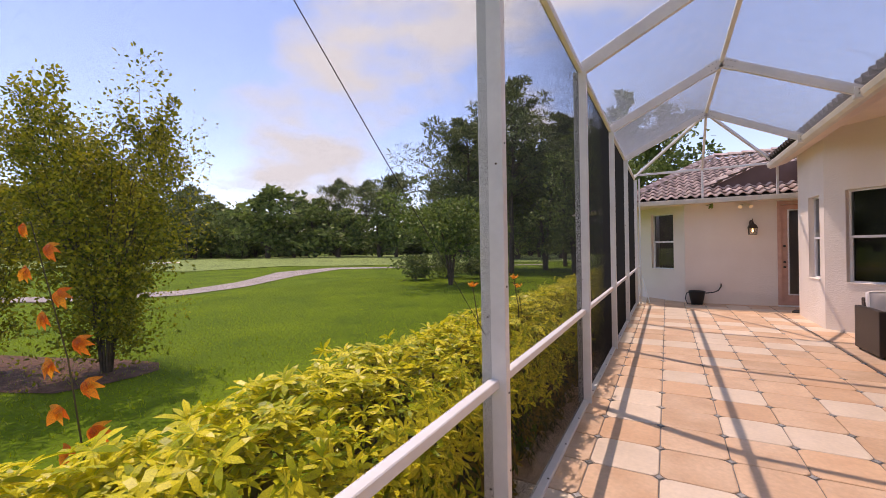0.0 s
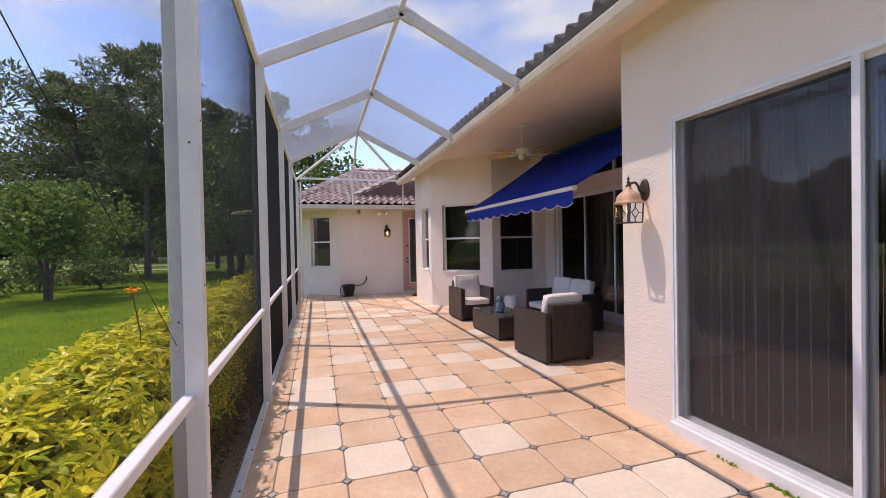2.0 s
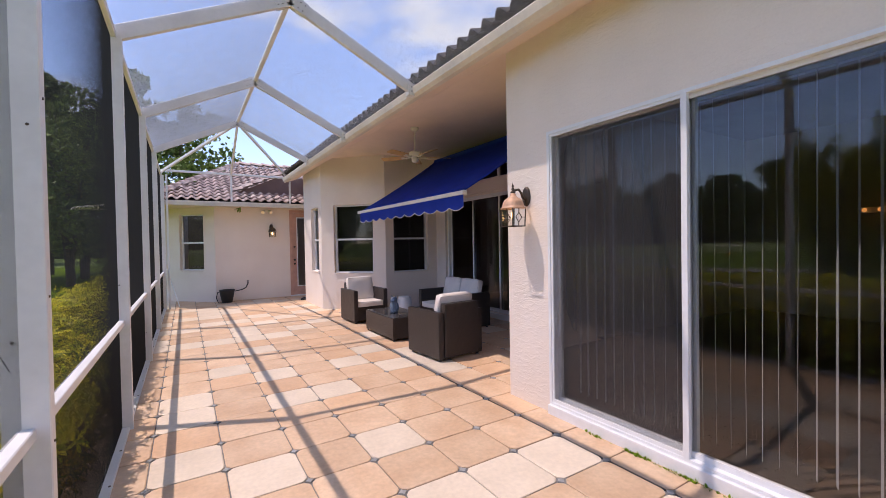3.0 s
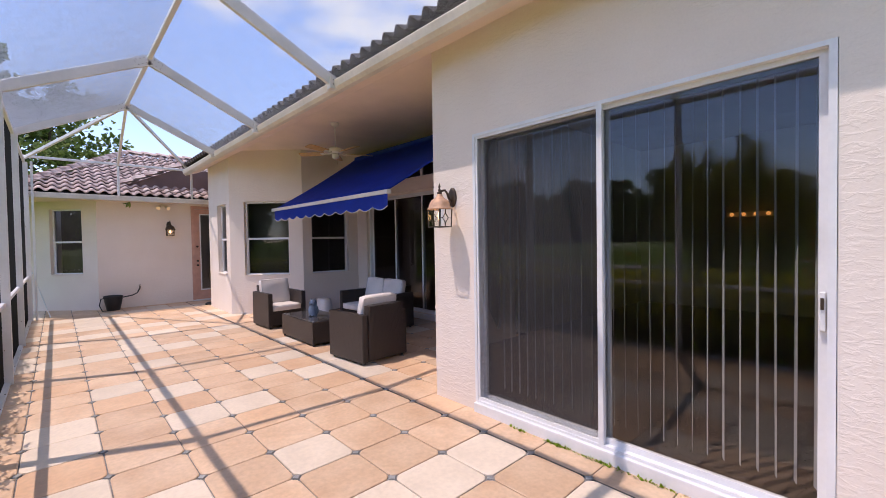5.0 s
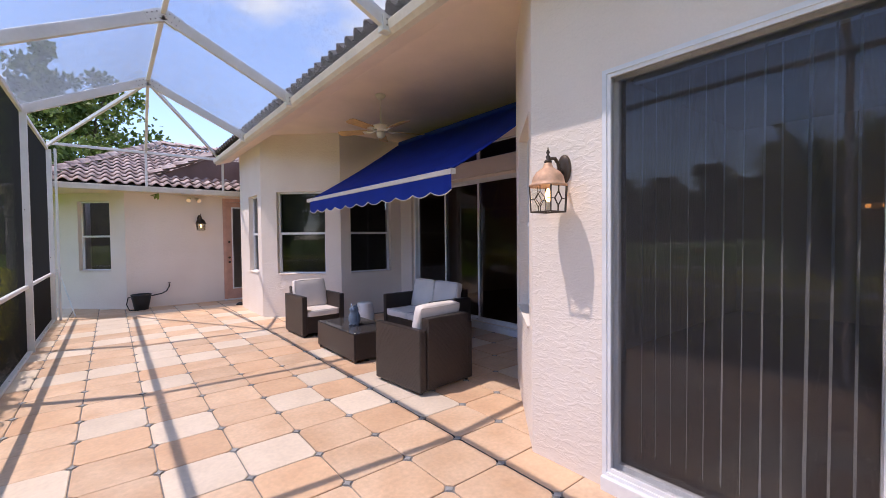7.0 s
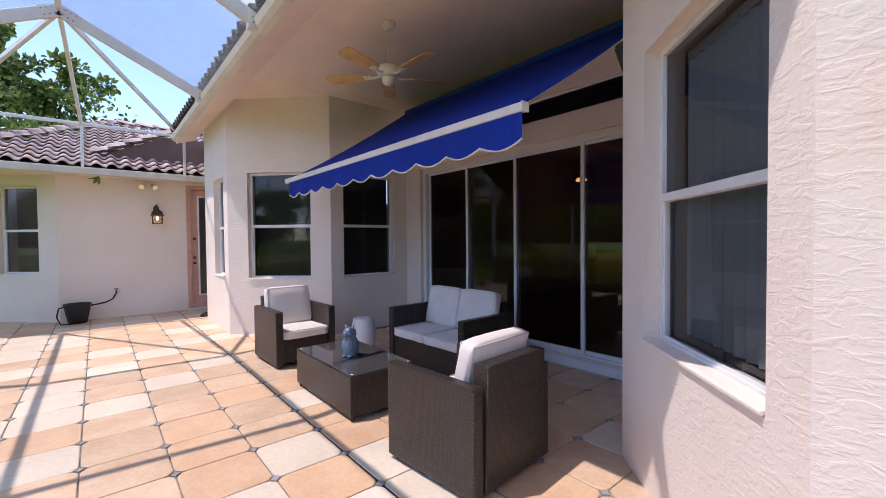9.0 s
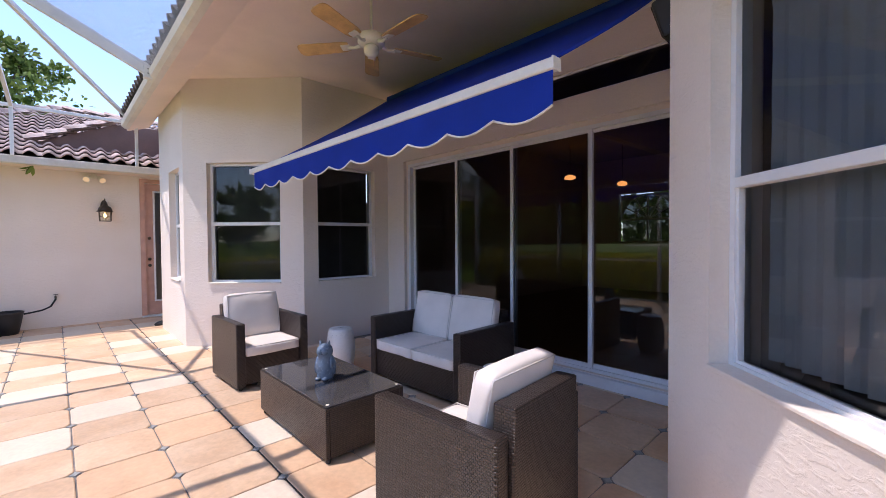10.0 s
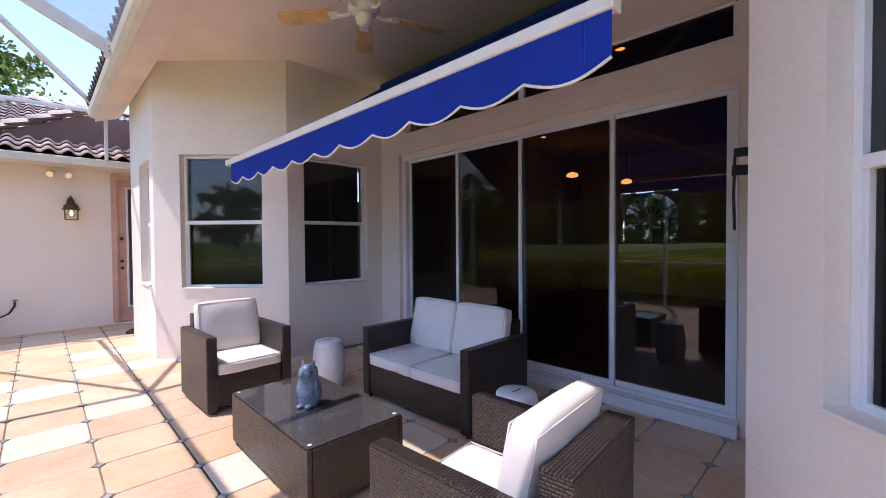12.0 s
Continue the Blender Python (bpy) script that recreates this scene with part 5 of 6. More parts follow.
def ribbon(name, pts, mat, label, cat, lift):
    """A strip over the lawn between pairs of near and far points."""
    fine = []
    for (a, b), (c, d) in zip(pts, pts[1:]):
        for k in range(6):
            f = k / 6
            fine.append((Vector(a).lerp(Vector(c), f), Vector(b).lerp(Vector(d), f)))
    V, F = [], []
    for a, b in fine:
        for q in range(5):
            p = a.lerp(b, q / 4)
            V.append((p.x, p.y, lawn_z(p.x, p.y) + lift))
    for i in range(len(fine) - 1):
        for q in range(4):
            o = i * 5 + q
            F.append((o, o + 1, o + 6, o + 5))
    return tagged(raw(name, V, F, mat), label, cat, kind="structure")


ribbon("path", [(view0(-300, 17), view0(-300, 19)), (view0(100, 16.0), view0(100, 18.2)), (view0(320, 18.0), view0(320, 20.5)), (view0(430, 22), view0(420, 26)), (view0(520, 31), view0(490, 36)), (view0(600, 40), view0(590, 43.5)), (view0(760, 41), view0(760, 43)), (view0(1000, 43), view0(1000, 45))], M_PATH, "pale concrete golf cart path", "path", 0.03)
ribbon("fairway", [(view0(-600, 40), view0(-600, 95)), (view0(0, 38), view0(0, 95)), (view0(330, 37), view0(330, 95)), (view0(500, 47), view0(500, 95)), (view0(800, 50), view0(800, 95)), (view0(1100, 52), view0(1100, 95))], M_FAIRWAY, "lighter mown golf fairway", "lawn", 0.05)
ribbon("bunker", [(view0(200, 52), view0(200, 56)), (view0(260, 51), view0(260, 57)), (view0(330, 53), view0(330, 56))], M_SAND, "pale sand bunker on the fairway", "bunker", 0.10)
ribbon("mulch_bed", [(view0(-300, 6.2), view0(-300, 8.2)), (view0(-150, 5.6), view0(-150, 8.3)), (view0(-20, 5.75), view0(-20, 8.0)), (view0(90, 5.6), view0(90, 7.7)), (view0(180, 5.95), view0(180, 7.5)), (view0(240, 6.3), view0(240, 7.3)), (view0(285, 6.7), view0(285, 7.05))], M_MULCH, "brown bark mulch bed under the shrubs", "mulch", 0.012)


# ---- plants ----
def leaf_cloud(name, centres, normals, sizes, shape, mat, parent, seed, droop=0.3, label="", axes=None):
    """Many separate bent leaves: one island each. shape: half outline as (along, half width)."""
    rs = np.random.RandomState(seed)
    n = len(centres)
    C, S = np.asarray(centres), np.asarray(sizes)[:, None]
    D = np.asarray(normals)
    D = D / np.linalg.norm(D, axis=1)[:, None]
    R = rs.normal(size=(n, 3))
    if axes is not None:
        R = np.asarray(axes) + R * 0.25
    X = np.cross(D, R)
    X /= np.linalg.norm(X, axis=1)[:, None]
    Z = np.cross(X, D)
    verts = []
    k = len(shape)
    for a, w in shape:
        base = C + D * S * a - Z * S * droop * a * a
        verts.append(base + X * S * w + Z * S * w * 0.35)
        verts.append(base - X * S * w + Z * S * w * 0.35)
    V = np.stack(verts, axis=1).reshape(-1, 3)
    F = []
    m = 2 * k
    for i in range(n):
        o = i * m
        for j in range(k - 1):
            F.append((o + 2 * j, o + 2 * j + 2, o + 2 * j + 3, o + 2 * j + 1))
    ob = raw(name, V.tolist(), F, mat, parent, label)
    ob["kind"] = "stuff"
    return ob


LEAFLET = [(0.0, 0.02), (0.4, 0.12), (0.75, 0.13), (1.0, 0.01)]
ROUND = [(0.0, 0.05), (0.4, 0.30), (0.8, 0.22), (1.0, 0.02)]
NEEDLE = [(0.0, 0.10), (0.5, 0.16), (1.0, 0.04)]

# hedge of umbrella-leaf shrubs
HX0, HX1, HY0, HY1, HZ0 = -1.62, -0.76, -1.5, 12.4, -0.2
rs = np.random.RandomState(3)


def hedge_top(x, y):
    e = min(1.0, max(0.0, min(x - HX0, HX1 - x) / 0.28))
    return 0.62 + 0.36 * e ** 0.5 + 0.10 * noise.noise((x * 2.2, y * 2.2, 3.0)) + 0.06 * noise.noise((x * 6, y * 6, 1.0))


hedge = empty("hedge", Matrix.Identity(4), "clipped yellow-green variegated umbrella-leaf hedge along the screen", "hedge")
cen, nor, siz, axs = [], [], [], []
dcen, dnor, dsiz, daxs = [], [], [], []
y = HY0
count = 0
while count < 9500:
    yy = HY0 + (HY1 - HY0) * rs.rand() ** 1.5
    xx = rs.uniform(HX0, HX1)
    top = hedge_top(xx, yy)
    side = rs.rand()
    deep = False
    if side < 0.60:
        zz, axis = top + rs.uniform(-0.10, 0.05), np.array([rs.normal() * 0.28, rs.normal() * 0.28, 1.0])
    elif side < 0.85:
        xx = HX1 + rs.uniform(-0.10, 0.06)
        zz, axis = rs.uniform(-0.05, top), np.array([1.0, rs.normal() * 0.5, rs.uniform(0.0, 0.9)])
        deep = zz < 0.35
    else:
        xx = HX0 + rs.uniform(-0.05, 0.12)
        zz, axis = rs.uniform(-0.1, top), np.array([-1.0, rs.normal() * 0.5, rs.uniform(0.1, 0.9)])
    axis = axis / np.linalg.norm(axis)
    ref = np.cross(axis, rs.normal(size=3))
    ref /= np.linalg.norm(ref)
    oth = np.cross(axis, ref)
    nl = rs.randint(6, 10)
    s = rs.uniform(0.048, 0.098)
    tilt = rs.uniform(0.05, 0.55)
    for q in range(nl):
        a = 2 * math.pi * q / nl + rs.normal() * 0.15
        d = (math.cos(a) * ref + math.sin(a) * oth) + axis * tilt
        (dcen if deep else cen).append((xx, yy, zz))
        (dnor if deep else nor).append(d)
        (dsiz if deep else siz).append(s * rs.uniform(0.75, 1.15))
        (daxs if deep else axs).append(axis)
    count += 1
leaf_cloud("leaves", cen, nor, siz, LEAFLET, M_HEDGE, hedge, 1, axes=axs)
leaf_cloud("shade_painted_leaves", dcen, dnor, dsiz, LEAFLET, M_HEDGEDARK, hedge, 2, axes=daxs)
# inner leaves: the shade inside the hedge is put into their dark colour
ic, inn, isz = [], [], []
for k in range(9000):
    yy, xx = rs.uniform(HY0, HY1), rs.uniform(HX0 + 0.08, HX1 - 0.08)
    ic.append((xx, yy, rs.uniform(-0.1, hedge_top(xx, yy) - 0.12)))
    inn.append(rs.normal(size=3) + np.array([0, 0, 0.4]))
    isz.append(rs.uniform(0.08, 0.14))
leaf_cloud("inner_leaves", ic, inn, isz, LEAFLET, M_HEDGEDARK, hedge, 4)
bm = bmesh.new()
for k in range(130):
    xx, yy = rs.uniform(HX0 + 0.15, HX1 - 0.1), rs.uniform(HY0, HY1)
    t = hedge_top(xx, yy)
    tube(bm, [(xx, yy, HZ0), (xx + rs.normal() * 0.06, yy + rs.normal() * 0.06, t * 0.5), (xx + rs.normal() * 0.1, yy + rs.normal() * 0.1, t - 0.05)], [0.012, 0.009, 0.005], 5)
part("stem", bm, M_STEM, hedge)["kind"] = "stuff"


def branchy(name, x, y, height, spread, trunks, mat, label, cat, leaf, nleaf, seed, trunk_r=0.06, crown_from=0.25, shape=ROUND, flat=0.6, clumps=26, group="", top_bias=0.0, rise=1.0, fan=0.30):
    """A tree or shrub: tapered stems with limbs, and leaves in uneven clumps at the limb ends."""
    r = np.random.RandomState(seed)
    z0 = lawn_z(x, y) - 0.05
    tr = empty(name, pose(x, y, z0), label, cat, group)
    bm = bmesh.new()
    ends = []
    for t in range(trunks):
        a = 2 * math.pi * t / trunks + r.uniform(-0.4, 0.4)
        lean = spread * (fan if trunks > 1 else 0.05)
        H = height * r.uniform(0.72, 0.95)
        pts = [Vector((0.06 * math.cos(a) * (trunks > 1), 0.06 * math.sin(a) * (trunks > 1), 0))]
        for k in range(1, 6):
            f = k / 5
            pts.append(Vector((math.cos(a) * lean * f ** 1.3 + r.normal() * 0.02 * height * f * 0.5, math.sin(a) * lean * f ** 1.3 + r.normal() * 0.02 * height * f * 0.5, H * f)))
        tube(bm, pts, [trunk_r * (1 - 0.15 * k) for k in range(6)], 7)
        nb = max(3, clumps // trunks)
        for b in range(nb):
            f = crown_from + (1 - crown_from) * (b + r.rand()) / nb
            i = min(4, int(f * 5))
            p = pts[i].lerp(pts[i + 1], f * 5 - i)
            ang = r.uniform(0, 2 * math.pi)
            prof = math.sin(math.pi * min(1.0, 0.25 + 0.75 * (f - crown_from) / (1.001 - crown_from) * (1 - top_bias) + top_bias * 0.3)) ** 0.7
            L = spread * (0.25 + 0.75 * r.rand()) * max(0.22, prof)
            e = p + Vector((math.cos(ang) * L, math.sin(ang) * L, L * r.uniform(0.1, 0.6) * rise))
            mid = p.lerp(e, 0.5) + Vector((0, 0, 0.08 * L))
            rad = max(0.004, trunk_r * 0.35 * (1 - f * 0.6))
            tube(bm, [p, mid, e], [rad, rad * 0.7, rad * 0.3], 5)
            ends.append((e, L))
            ends.append((mid, L * 0.8))
        ends.append((pts[5], spread * 0.3))
    part("trunk", bm, M_BARK, tr)
    per = nleaf // len(ends)
    C, D, S = [], [], []
    for e, L in ends:
        R = max(0.10 * spread, 0.36 * L) * r.uniform(0.7, 1.25)
        k = max(4, int(per * r.uniform(0.5, 1.5)))
        q = r.normal(size=(k, 3))
        q /= np.linalg.norm(q, axis=1)[:, None]
        rad = R * r.rand(k, 1) ** 0.45
        off = q * rad * np.array([1, 1, flat])
        C.append(np.array(e) + off)
        D.append(q + r.normal(size=(k, 3)) * 0.6 + np.array([0, 0, 0.15]))
        S.append(leaf * r.uniform(0.6, 1.3, k))
    leaf_cloud("crown", np.concatenate(C), np.concatenate(D), np.concatenate(S), shape, mat, tr, seed + 50)
    return tr


# shrubs near the hedge
sx, sy = view0(185, 6.6)
branchy("shrub", sx, sy, 4.4, 1.3, 26, M_SHRUB, "tall airy multi-stemmed shrub with small olive leaves", "shrub", 0.056, 35000, 11, 0.013, 0.06, clumps=260, flat=1.5, rise=3.0, fan=0.75)
sx, sy = view0(-40, 6.8)
branchy("shrub", sx, sy, 4.1, 1.1, 18, M_SHRUB, "tall airy multi-stemmed shrub with small olive leaves", "shrub", 0.056, 16000, 12, 0.013, 0.08, clumps=170, flat=1.5, rise=3.0, fan=0.75)
sx, sy = view0(-330, 7.5)
branchy("shrub", sx, sy, 3.5, 1.0, 10, M_SHRUB, "tall airy multi-stemmed shrub with small olive leaves", "shrub", 0.06, 9000, 13, 0.016, 0.1, clumps=90, flat=1.3, rise=2.4)
# spreading tree on the lawn and bushes at its foot
sx, sy = view0(797, 21)
branchy("lawn_tree", sx, sy, 5.0, 3.5, 3, M_MIDTREE, "small spreading broadleaf tree on the lawn", "tree", 0.16, 11000, 21, 0.09, 0.36, clumps=48, flat=0.5)
for px, d, h, s, sd in ((735, 25, 1.5, 1.5, 31), (790, 27, 1.7, 1.7, 32), (850, 25, 1.4, 1.6, 33)):
    sx, sy = view0(px, d)
    branchy("bush", sx, sy, h, s, 6, M_TREE, "low dark green bush on the lawn", "bush", 0.15, 2600, sd, 0.02, 0.1, clumps=36, flat=0.6)
# tall pines and broadleaves beside the fairway
for px, d, h, s, kind, sd in ((828, 34, 16.0, 5.6, "pine", 41), (905, 30, 14.5, 4.8, "pine", 42), (880, 36, 12.0, 4.2, "oak", 43), (965, 33, 13.0, 4.0, "oak", 44), (1000, 38, 16.0, 4.2, "pine", 45), (1035, 30, 11.0, 4.0, "oak", 46), (1085, 32, 13.5, 4.4, "oak", 47), (1150, 30, 12.0, 4.4, "oak", 48)):
    sx, sy = view0(px, d)
    if kind == "pine":
        branchy("pine_tree", sx, sy, h, s, 1, M_PINE, "tall slash pine with clumped open crown", "tree", 0.30, 13000, sd, 0.20, 0.38, shape=NEEDLE, clumps=42, flat=0.5)
    else:
        branchy("broadleaf_tree", sx, sy, h, s, 2, M_TREE, "dense dark green broadleaf tree by the fairway", "tree", 0.30, 8000, sd, 0.16, 0.12, clumps=44, flat=0.7)
# far line of pines and oaks
wr = random.Random(5)
protos = []
for k, (h, s, m_, nm, cf, shp) in enumerate(((16, 4.6, M_PINE, "pine_tree", 0.45, NEEDLE), (11, 5.0, M_TREE, "broadleaf_tree", 0.10, ROUND), (18.5, 5.0, M_PINE, "pine_tree", 0.5, NEEDLE), (8, 5.0, M_TREE, "broadleaf_tree", 0.05, ROUND))):
    sx, sy = view0((330, 430, 600, 520)[k], (80, 84, 86, 80)[k])
    lab = "tall slash pine in the far tree line" if "pine" in nm else "dense broadleaf tree in the far tree line"
    protos.append(branchy(nm, sx, sy, h, s, 1 if "pine" in nm else 2, m_, lab, "tree", 0.62, 2600, 60 + k, 0.25, cf, shape=shp, clumps=30, flat=0.6, group="far tree line"))
for k in range(120):
    px = -1500 + k * 21 + wr.uniform(-8, 8)
    d = wr.uniform(78, 112)
    if px > 820:
        d *= 0.8
    sx, sy = view0(px, d)
    src = protos[wr.choice((0, 1, 1, 3, 3, 2))]
    f = wr.uniform(0.95, 1.38)
    o = copy_thing(src, pose(sx, sy, lawn_z(sx, sy) - 0.1, 0, 0, wr.uniform(0, 360)))
    o.scale = (f * wr.uniform(0.9, 1.3), f * wr.uniform(0.9, 1.3), f)
# understorey fills the foot of the tree line
for k in range(80):
    sx, sy = view0(-1400 + k * 31 + wr.uniform(-10, 10), wr.uniform(98, 116))
    o = copy_thing(protos[3], pose(sx, sy, lawn_z(sx, sy) - 0.5, 0, 0, wr.uniform(0, 360)))
    o.scale = (1.5, 1.5, wr.uniform(0.6, 0.9))
# trees that close the view behind the wing and round the house
for k, (x, y, h) in enumerate(((-26, -44, 9), (-44, -40, 11), (-54, -30, 12), (-60, -12, 10))):
    src = protos[(1, 0, 2, 3)[k]]
    base = (14, 11, 16, 8)[protos.index(src)]
    o = copy_thing(src, pose(x, y, lawn_z(x, y) - 0.1, 0, 0, 40 * k))
    o.scale = (h / base,) * 3

branchy("broadleaf_tree", 0.6, 24.0, 6.9, 2.6, 3, M_TREE, "broadleaf tree behind the far wing", "tree", 0.16, 7000, 71, 0.10, 0.3, clumps=50, flat=0.7)
branchy("broadleaf_tree", -4.6, 25.0, 8.5, 3.2, 3, M_TREE, "broadleaf tree behind the far wing", "tree", 0.18, 7000, 72, 0.12, 0.2, clumps=50, flat=0.7)

# red-leaved plant rising from the hedge
rr = np.random.RandomState(9)
bx, by = view0(150, 1.55)
rp = empty("red_leaf_plant", pose(bx, by, -0.2), "slender plant with orange-red lobed leaves above the hedge", "plant")
ex, ey = view0(55, 1.55)
bend = [Vector((0, 0, 0)), Vector((0, 0, 0.9)), Vector(((ex - bx) * 0.35, (ey - by) * 0.35, 1.4)), Vector((ex - bx, ey - by, 1.92))]
bm = bmesh.new()
tube(bm, bend, [0.005, 0.004, 0.003, 0.002], 6)
part("stem", bm, M_STEM, rp)
C, D, S, A = [], [], [], []
side_v = np.array([0.88, 0.47, 0.0])
for k in range(13):
    f = k / 12
    p = bend[1].lerp(bend[2], f * 2) if f < 0.5 else bend[2].lerp(bend[3], f * 2 - 1)
    s_ = 1 if k % 2 else -1
    h = side_v * s_ + np.array([0.3 * rr.normal(), 0.3 * rr.normal(), -0.1])
    h /= np.linalg.norm(h)
    c = np.array(p) + h * rr.uniform(0.03, 0.07)
    front = np.array([0.47, -0.88, 0.25])
    w = np.cross(front, h)
    for da in (-75, -38, 0, 38, 75):
        a = radians(da - 35 * s_)
        C.append(c)
        D.append(math.cos(a) * h + math.sin(a) * w + np.array([0, 0, -0.35]))
        S.append((0.085 - 0.0004 * abs(da)) * (1.1 - 0.35 * f))
        A.append(front)
leaf_cloud("leaves", C, D, S, [(0, 0.10), (0.3, 0.22), (0.65, 0.17), (1, 0.01)], M_RED, rp, 5, droop=0.35, axes=A)
# orange flowers on stalks in the hedge
for x, y, z in ((-1.0, 3.35, 1.32), (-1.12, 2.75, 1.30), (-1.05, 3.6, 1.22)):
    fw = empty("orange_flower", pose(x, y, z), "small orange flower on a thin stalk above the hedge", "flower", group="hedge flowers")
    bm = bmesh.new()
    tube(bm, [(0, 0, 0), (0.03, 0.02, -0.25), (0.02, 0.0, -0.6)], 0.004, 5)
    part("stalk", bm, M_STEM, fw)
    C = [(0, 0, 0)] * 7
    D = [(math.cos(q * 0.9), math.sin(q * 0.9), 0.7) for q in range(7)]
    leaf_cloud("petals", C, D, [0.06] * 7, ROUND, M_FLOWER, fw, 8)
# moss tufts at the slider's kerb
mc, mdir, ms = [], [], []
for y0, n_, sp in ((1.62, 60, 0.05), (1.28, 70, 0.10), (0.9, 40, 0.08), (1.95, 20, 0.06)):
    for k in range(n_):
        mc.append((SX - 0.055 - abs(rr.normal()) * 0.008, y0 + rr.normal() * sp, 0.0))
        mdir.append((rr.normal() * 0.6 - 0.2, rr.normal() * 0.6, 0.7))
        ms.append(rr.uniform(0.012, 0.03))
ms_ob = leaf_cloud("moss", mc, mdir, ms, ROUND, M_MOSS, None, 6)
tagged(ms_ob, "green moss sprigs in the joint by the door kerb", "moss", kind="stuff")
# sprig hanging from the wing eave
sp = empty("air_plant", pose(1.2, 12.36, 2.62), "small green sprig hanging from the wing gutter", "plant")
leaf_cloud("leaves", [(0, 0, 0)] * 8, [(rr.normal() * 0.6, rr.normal() * 0.3, -1) for _ in range(8)], [0.16] * 8, LEAFLET, M_MIDTREE, sp, 7)

# diagonal brace cable of the first wall panel
bm = bmesh.new()
tube(bm, [(XS - 0.035, -0.63, 3.32), (XS - 0.035, 0.59, 2.24), (XS - 0.035, 1.80, 1.155)], 0.0016, 6)
part("brace_cable", bm, M_WIRE, enc, "thin black steel brace cable")

# grass blades on the nearer lawn
gc = []
gr = np.random.RandomState(17)
n = 42000
gx = -1.8 - 16.0 * gr.rand(n) ** 1.3
gy = -2.0 + 24 * gr.rand(n)
C = np.stack([gx, gy, np.array([lawn_z(a_, b_) for a_, b_ in zip(gx, gy)]) - 0.005], axis=1)
D = np.stack([gr.normal(size=n) * 0.5, gr.normal(size=n) * 0.5, np.ones(n)], axis=1)
gl = leaf_cloud("grass", C, D, gr.uniform(0.03, 0.065, n), [(0, 0.10), (0.6, 0.07), (1, 0.01)], M_GRASSBLADE, None, 18)
tagged(gl, "short green grass blades of the lawn", "grass", kind="stuff")
# garden beyond the arched window
branchy("garden_shrub", 16.5, 9.0, 3.6, 1.6, 6, M_MIDTREE, "green garden shrub beyond the arched window", "shrub", 0.16, 3000, 81, 0.03, 0.05, clumps=40)


# ---- patio tiles ----
def octagon_tile(w, d, cut, h, name, mat):
    """Cushion tile with clipped, rounded corners and a softened rim."""
    def ring(inset, z):
        a, b, c = w / 2 - inset, d / 2 - inset, cut
        pts = []
        for sx, sy in ((1, 1), (-1, 1), (-1, -1), (1, -1)):
            corner = [(a, b - c), (a - c * 0.10, b - c * 0.55), (a - c * 0.34, b - c * 0.34), (a - c * 0.55, b - c * 0.10), (a - c, b)]
            corner = [(sx * x, sy * y) for x, y in corner]
            pts += corner if sx * sy > 0 else corner[::-1]
        return [(x, y, z) for x, y in pts]
    bm = bmesh.new()
    r0 = [bm.verts.new(p) for p in ring(0, -0.012)]
    r1 = [bm.verts.new(p) for p in ring(0, h - 0.004)]
    r2_ = [bm.verts.new(p) for p in ring(0.006, h)]
    n = len(r0)
    for a, b in ((r0, r1), (r1, r2_)):
        for k in range(n):
            bm.faces.new((a[k], a[(k + 1) % n], b[(k + 1) % n], b[k]))
    bm.faces.new(r2_)
    return mesh_of(name, bm, mat)


PITCH, TX0, TY0 = 0.461, 2.405, 3.098
G = 0.009
tile_meshes = [octagon_tile(PITCH - G, PITCH - G, 0.058, 0.0, "tile", m) for m in (M_TILE, M_TILE_PALE, M_TILE_DEEP)]
paving = empty("floor", Matrix.Identity(4), "peach and cream terracotta patio tiles with grey grout", "floor", kind="structure")
rng = random.Random(7)


def inside_house(x, y):
    """Under the walls, where no tile shows."""
    if x > 5.3 or y < -1.9:
        return True
    if y < PIER1[1]:
        return x > SX + 0.1
    if y < PIER2[1]:
        return x - SX > (y - PIER1[1]) + 0.15
    if y < BAY2[1]:
        return x > GX + 0.1
    if y < BAY1[1]:
        return x - BAY2[0] > -(y - BAY2[1]) + 0.15
    if y < BAY0[1]:
        return x > BX + 0.12
    return y > WY0 + 0.1 + max(0.0, WX0 - x) + 0.1


tile_list = []
for i in range(-7, 7):
    for j in range(-9, 26):
        x, y = TX0 + (i + 0.5) * PITCH, TY0 + (j + 0.5) * PITCH
        if x + PITCH / 2 < XS + 0.02 or inside_house(x - PITCH / 2 + 0.02, y):
            continue
        tile_list.append((x, y))
tile_list.sort(key=lambda p: abs(p[1] - 3.5) + abs(p[0] - 1.0))
for x, y in tile_list:
    me = tile_meshes[rng.choices((0, 1, 2), (0.55, 0.27, 0.18))[0]]
    ob = new("tile", me)
    ob.parent = paving
    ob.matrix_basis = pose(x, y, rng.uniform(-0.0015, 0.0008), rng.uniform(-0.12, 0.12), rng.uniform(-0.12, 0.12), rng.choice((0, 90, 180, 270)))
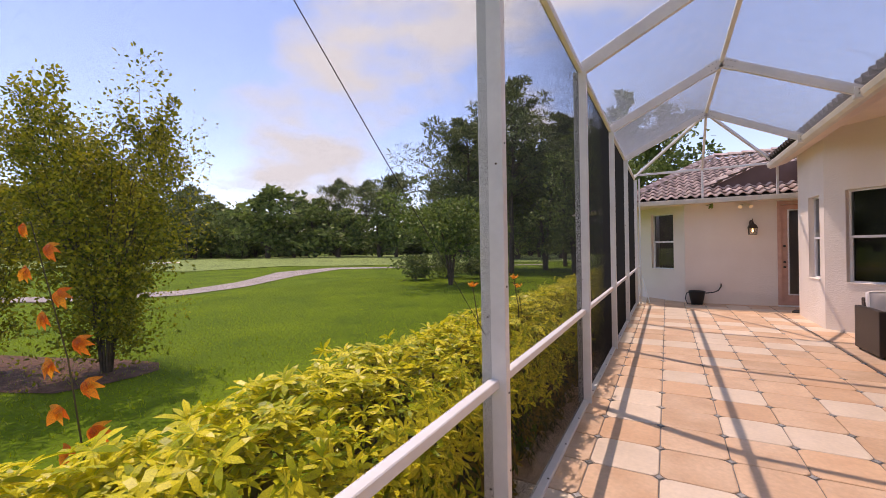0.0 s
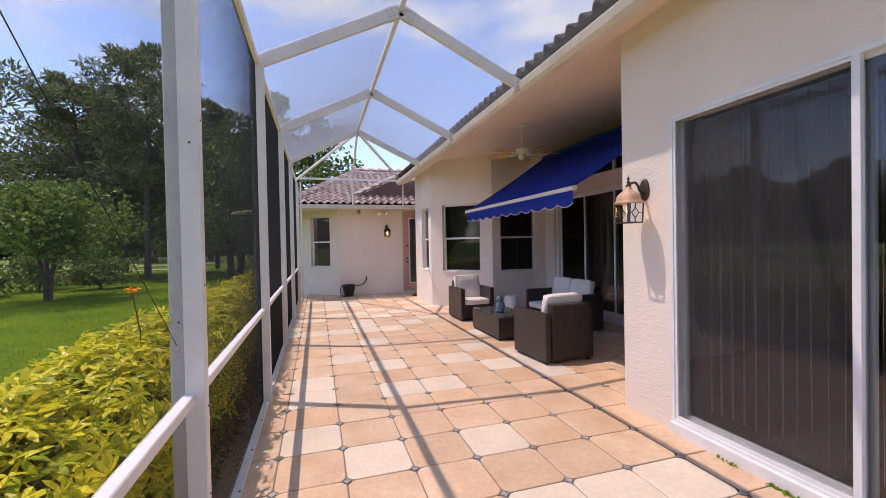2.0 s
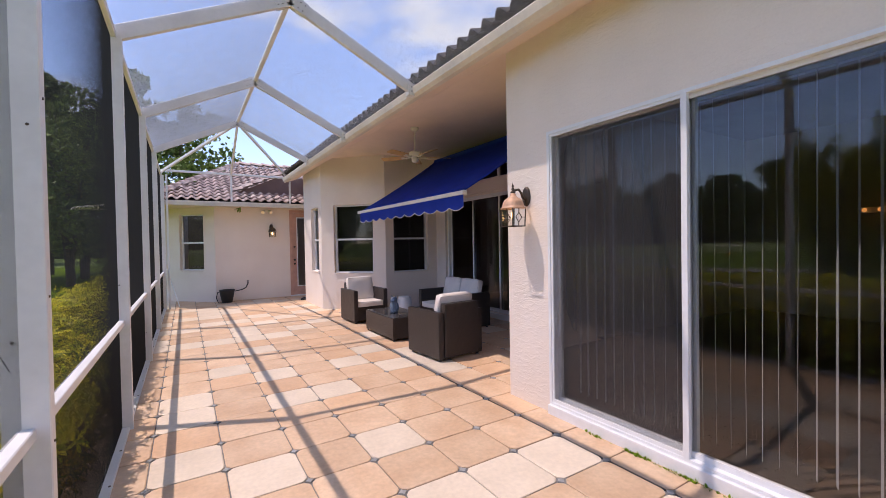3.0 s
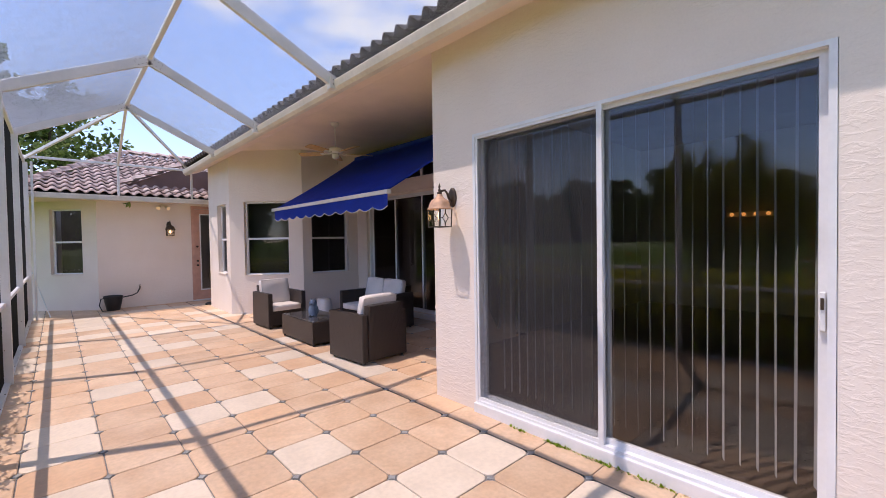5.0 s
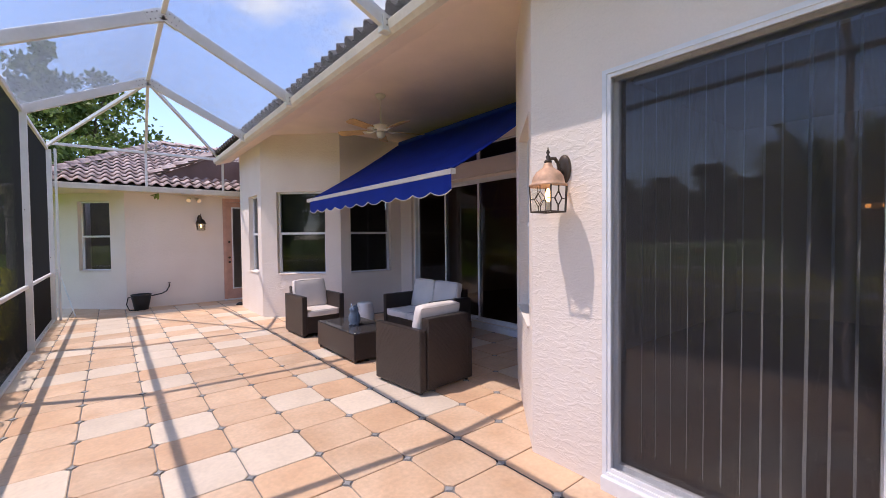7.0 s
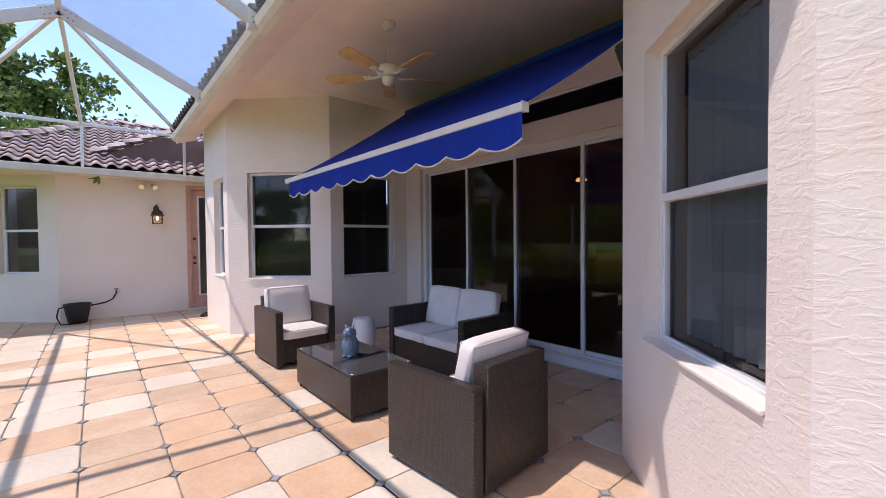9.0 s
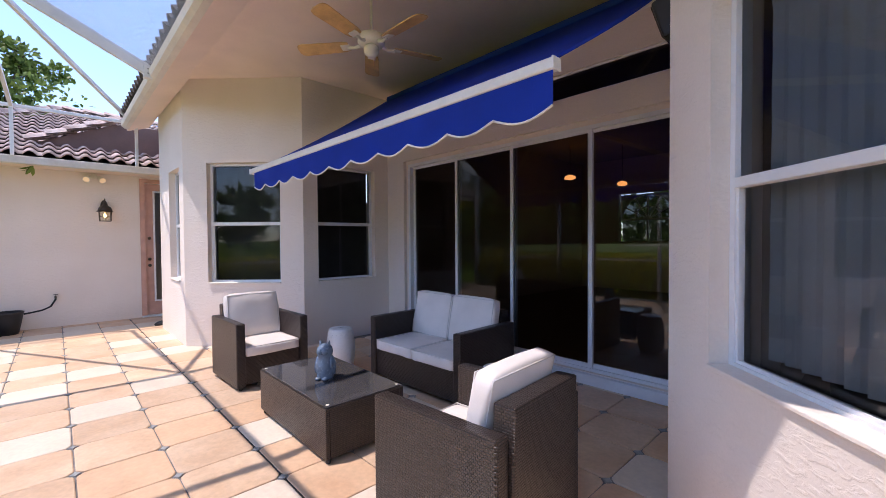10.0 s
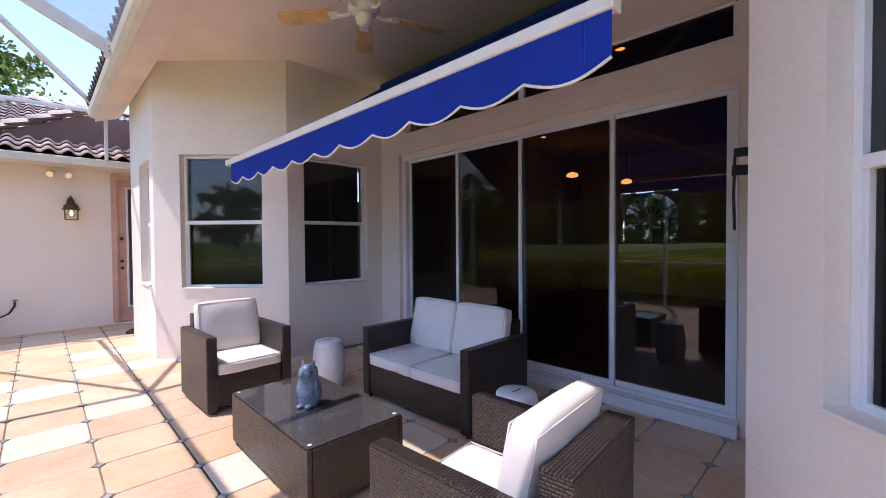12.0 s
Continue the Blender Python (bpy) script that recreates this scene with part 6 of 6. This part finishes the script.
# small grey inset stones where four tiles meet
bm = bmesh.new()
lo = [bm.verts.new((0.031 * (1.0 if k % 2 == 0 else 0.62) * math.cos(math.pi / 4 * k), 0.031 * (1.0 if k % 2 == 0 else 0.62) * math.sin(math.pi / 4 * k), -0.012)) for k in range(8)]
hi = [bm.verts.new((v.co.x * 0.93, v.co.y * 0.93, -0.0015)) for v in lo]
bm.faces.new(hi)
for k in range(8):
    bm.faces.new((lo[k], lo[(k + 1) % 8], hi[(k + 1) % 8], hi[k]))
inset = mesh_of("inset_stone", bm, M_INSET)
for x, y in sorted({(round(x - PITCH / 2, 4), round(y - PITCH / 2, 4)) for x, y in tile_list}, key=lambda p: abs(p[1] - 3.5) + abs(p[0] - 1.0))[:290]:
    if not inside_house(x + 0.05, y):
        ob = new("inset_stone", inset)
        ob.parent = paving
        ob.matrix_basis = pose(x, y, 0.0)
# dark control joint along the porch line
tagged(boxpart("control_joint", None, M_FOOT, (TX0 - 0.006, TX0 + 0.006, -1.2, 12.9, -0.011, -0.0035)), "dark filled control joint between patio tiles", "joint", kind="structure")

# roof tiles of the far wing
RS = 0.42
wing_roof = empty("roof_wing", Matrix.Identity(4), "terracotta barrel-tile hip roof of the far wing", "roof", kind="structure")
bm = bmesh.new()
RIDGE_Y = 16.4
pts = [(-0.9, WG - 0.03, 2.74), (6.0, WG - 0.03, 2.74), (6.0, RIDGE_Y, 2.74 + (RIDGE_Y - WG) * RS), (1.6, RIDGE_Y, 2.74 + (RIDGE_Y - WG) * RS)]
top = [bm.verts.new(p) for p in pts]
bot = [bm.verts.new((p[0], p[1], p[2] - 0.06)) for p in pts]
bm.faces.new(top)
bm.faces.new(list(reversed(bot)))
for k in range(4):
    bm.faces.new((bot[k], bot[(k + 1) % 4], top[(k + 1) % 4], top[k]))
part("roof_deck", bm, M_DARKTILE, wing_roof)
wing_tile = barrel_tile(0.225, 0.36, 0.062, 0.02, M_ROOF, "roof_tile", lift=0.050)
slope = math.degrees(math.atan(RS))
for c in range(15):
    y = WG - 0.05 + c * 0.30 * math.cos(radians(slope))
    left = -0.9 + (y - WG) * (2.5 / (RIDGE_Y - WG))
    for k in range(28):
        x = -1.0 + k * 0.22
        if x < left or x > 4.2:
            continue
        ob = new("roof_tile", wing_tile)
        ob.parent = wing_roof
        ob.matrix_basis = pose(x + rng.uniform(-0.004, 0.004), y, 2.75 + (y - WG) * RS, slope + rng.uniform(-0.6, 0.6), 0, rng.uniform(-0.6, 0.6))
ridge_cap = barrel_tile(0.24, 0.42, 0.09, 0.014, M_ROOF, "ridge_tile")
for k in range(14):
    f = k / 14
    a = Vector((-0.85, WG - 0.02, 2.79)).lerp(Vector((1.6, RIDGE_Y, 2.79 + (RIDGE_Y - WG) * RS)), f)
    ob = new("ridge_tile", ridge_cap)
    ob.parent = wing_roof
    ob.matrix_basis = pose(a.x, a.y, a.z, math.degrees(math.atan2((RIDGE_Y - WG) * RS, math.hypot(2.45, RIDGE_Y - WG))), 0, -math.degrees(math.atan2(2.45, RIDGE_Y - WG)))
for k in range(11):
    ob = new("ridge_tile", ridge_cap)
    ob.parent = wing_roof
    ob.matrix_basis = pose(1.6 + 0.38 * k, RIDGE_Y, 2.79 + (RIDGE_Y - WG) * RS, 0, 0, -90)
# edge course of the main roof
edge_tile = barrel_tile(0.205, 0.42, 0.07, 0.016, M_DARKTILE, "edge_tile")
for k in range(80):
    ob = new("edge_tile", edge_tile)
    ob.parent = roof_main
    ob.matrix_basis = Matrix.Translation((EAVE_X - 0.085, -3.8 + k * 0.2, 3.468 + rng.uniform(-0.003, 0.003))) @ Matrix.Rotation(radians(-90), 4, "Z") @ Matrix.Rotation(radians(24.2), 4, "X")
# gable wall between the two roofs, shade put into its dark brown
bm = bmesh.new()
gv = [(1.15, 3.07), (2.25, 3.58), (3.4, 3.62), (3.4, 2.98), (2.0, 2.98)]
lo = [bm.verts.new((x, 13.06, z)) for x, z in gv]
hi = [bm.verts.new((x, 13.20, z)) for x, z in gv]
bm.faces.new(lo)
bm.faces.new(list(reversed(hi)))
for k in range(5):
    bm.faces.new((lo[k], lo[(k + 1) % 5], hi[(k + 1) % 5], hi[k]))
tagged(part("gable_wall", bm, M_GABLE), "dark brown gable cheek between the roofs, shade in its colour", "wall", kind="structure")
# cap tiles down the gable's sloping edge
for k in range(5):
    ob = new("ridge_tile", ridge_cap)
    ob.parent = wing_roof
    ob.matrix_basis = pose(1.11 + 0.26 * k, 13.08, 3.08 + 0.12 * k, 0, -22.5, 0) @ Matrix.Rotation(radians(-90), 4, "Z")
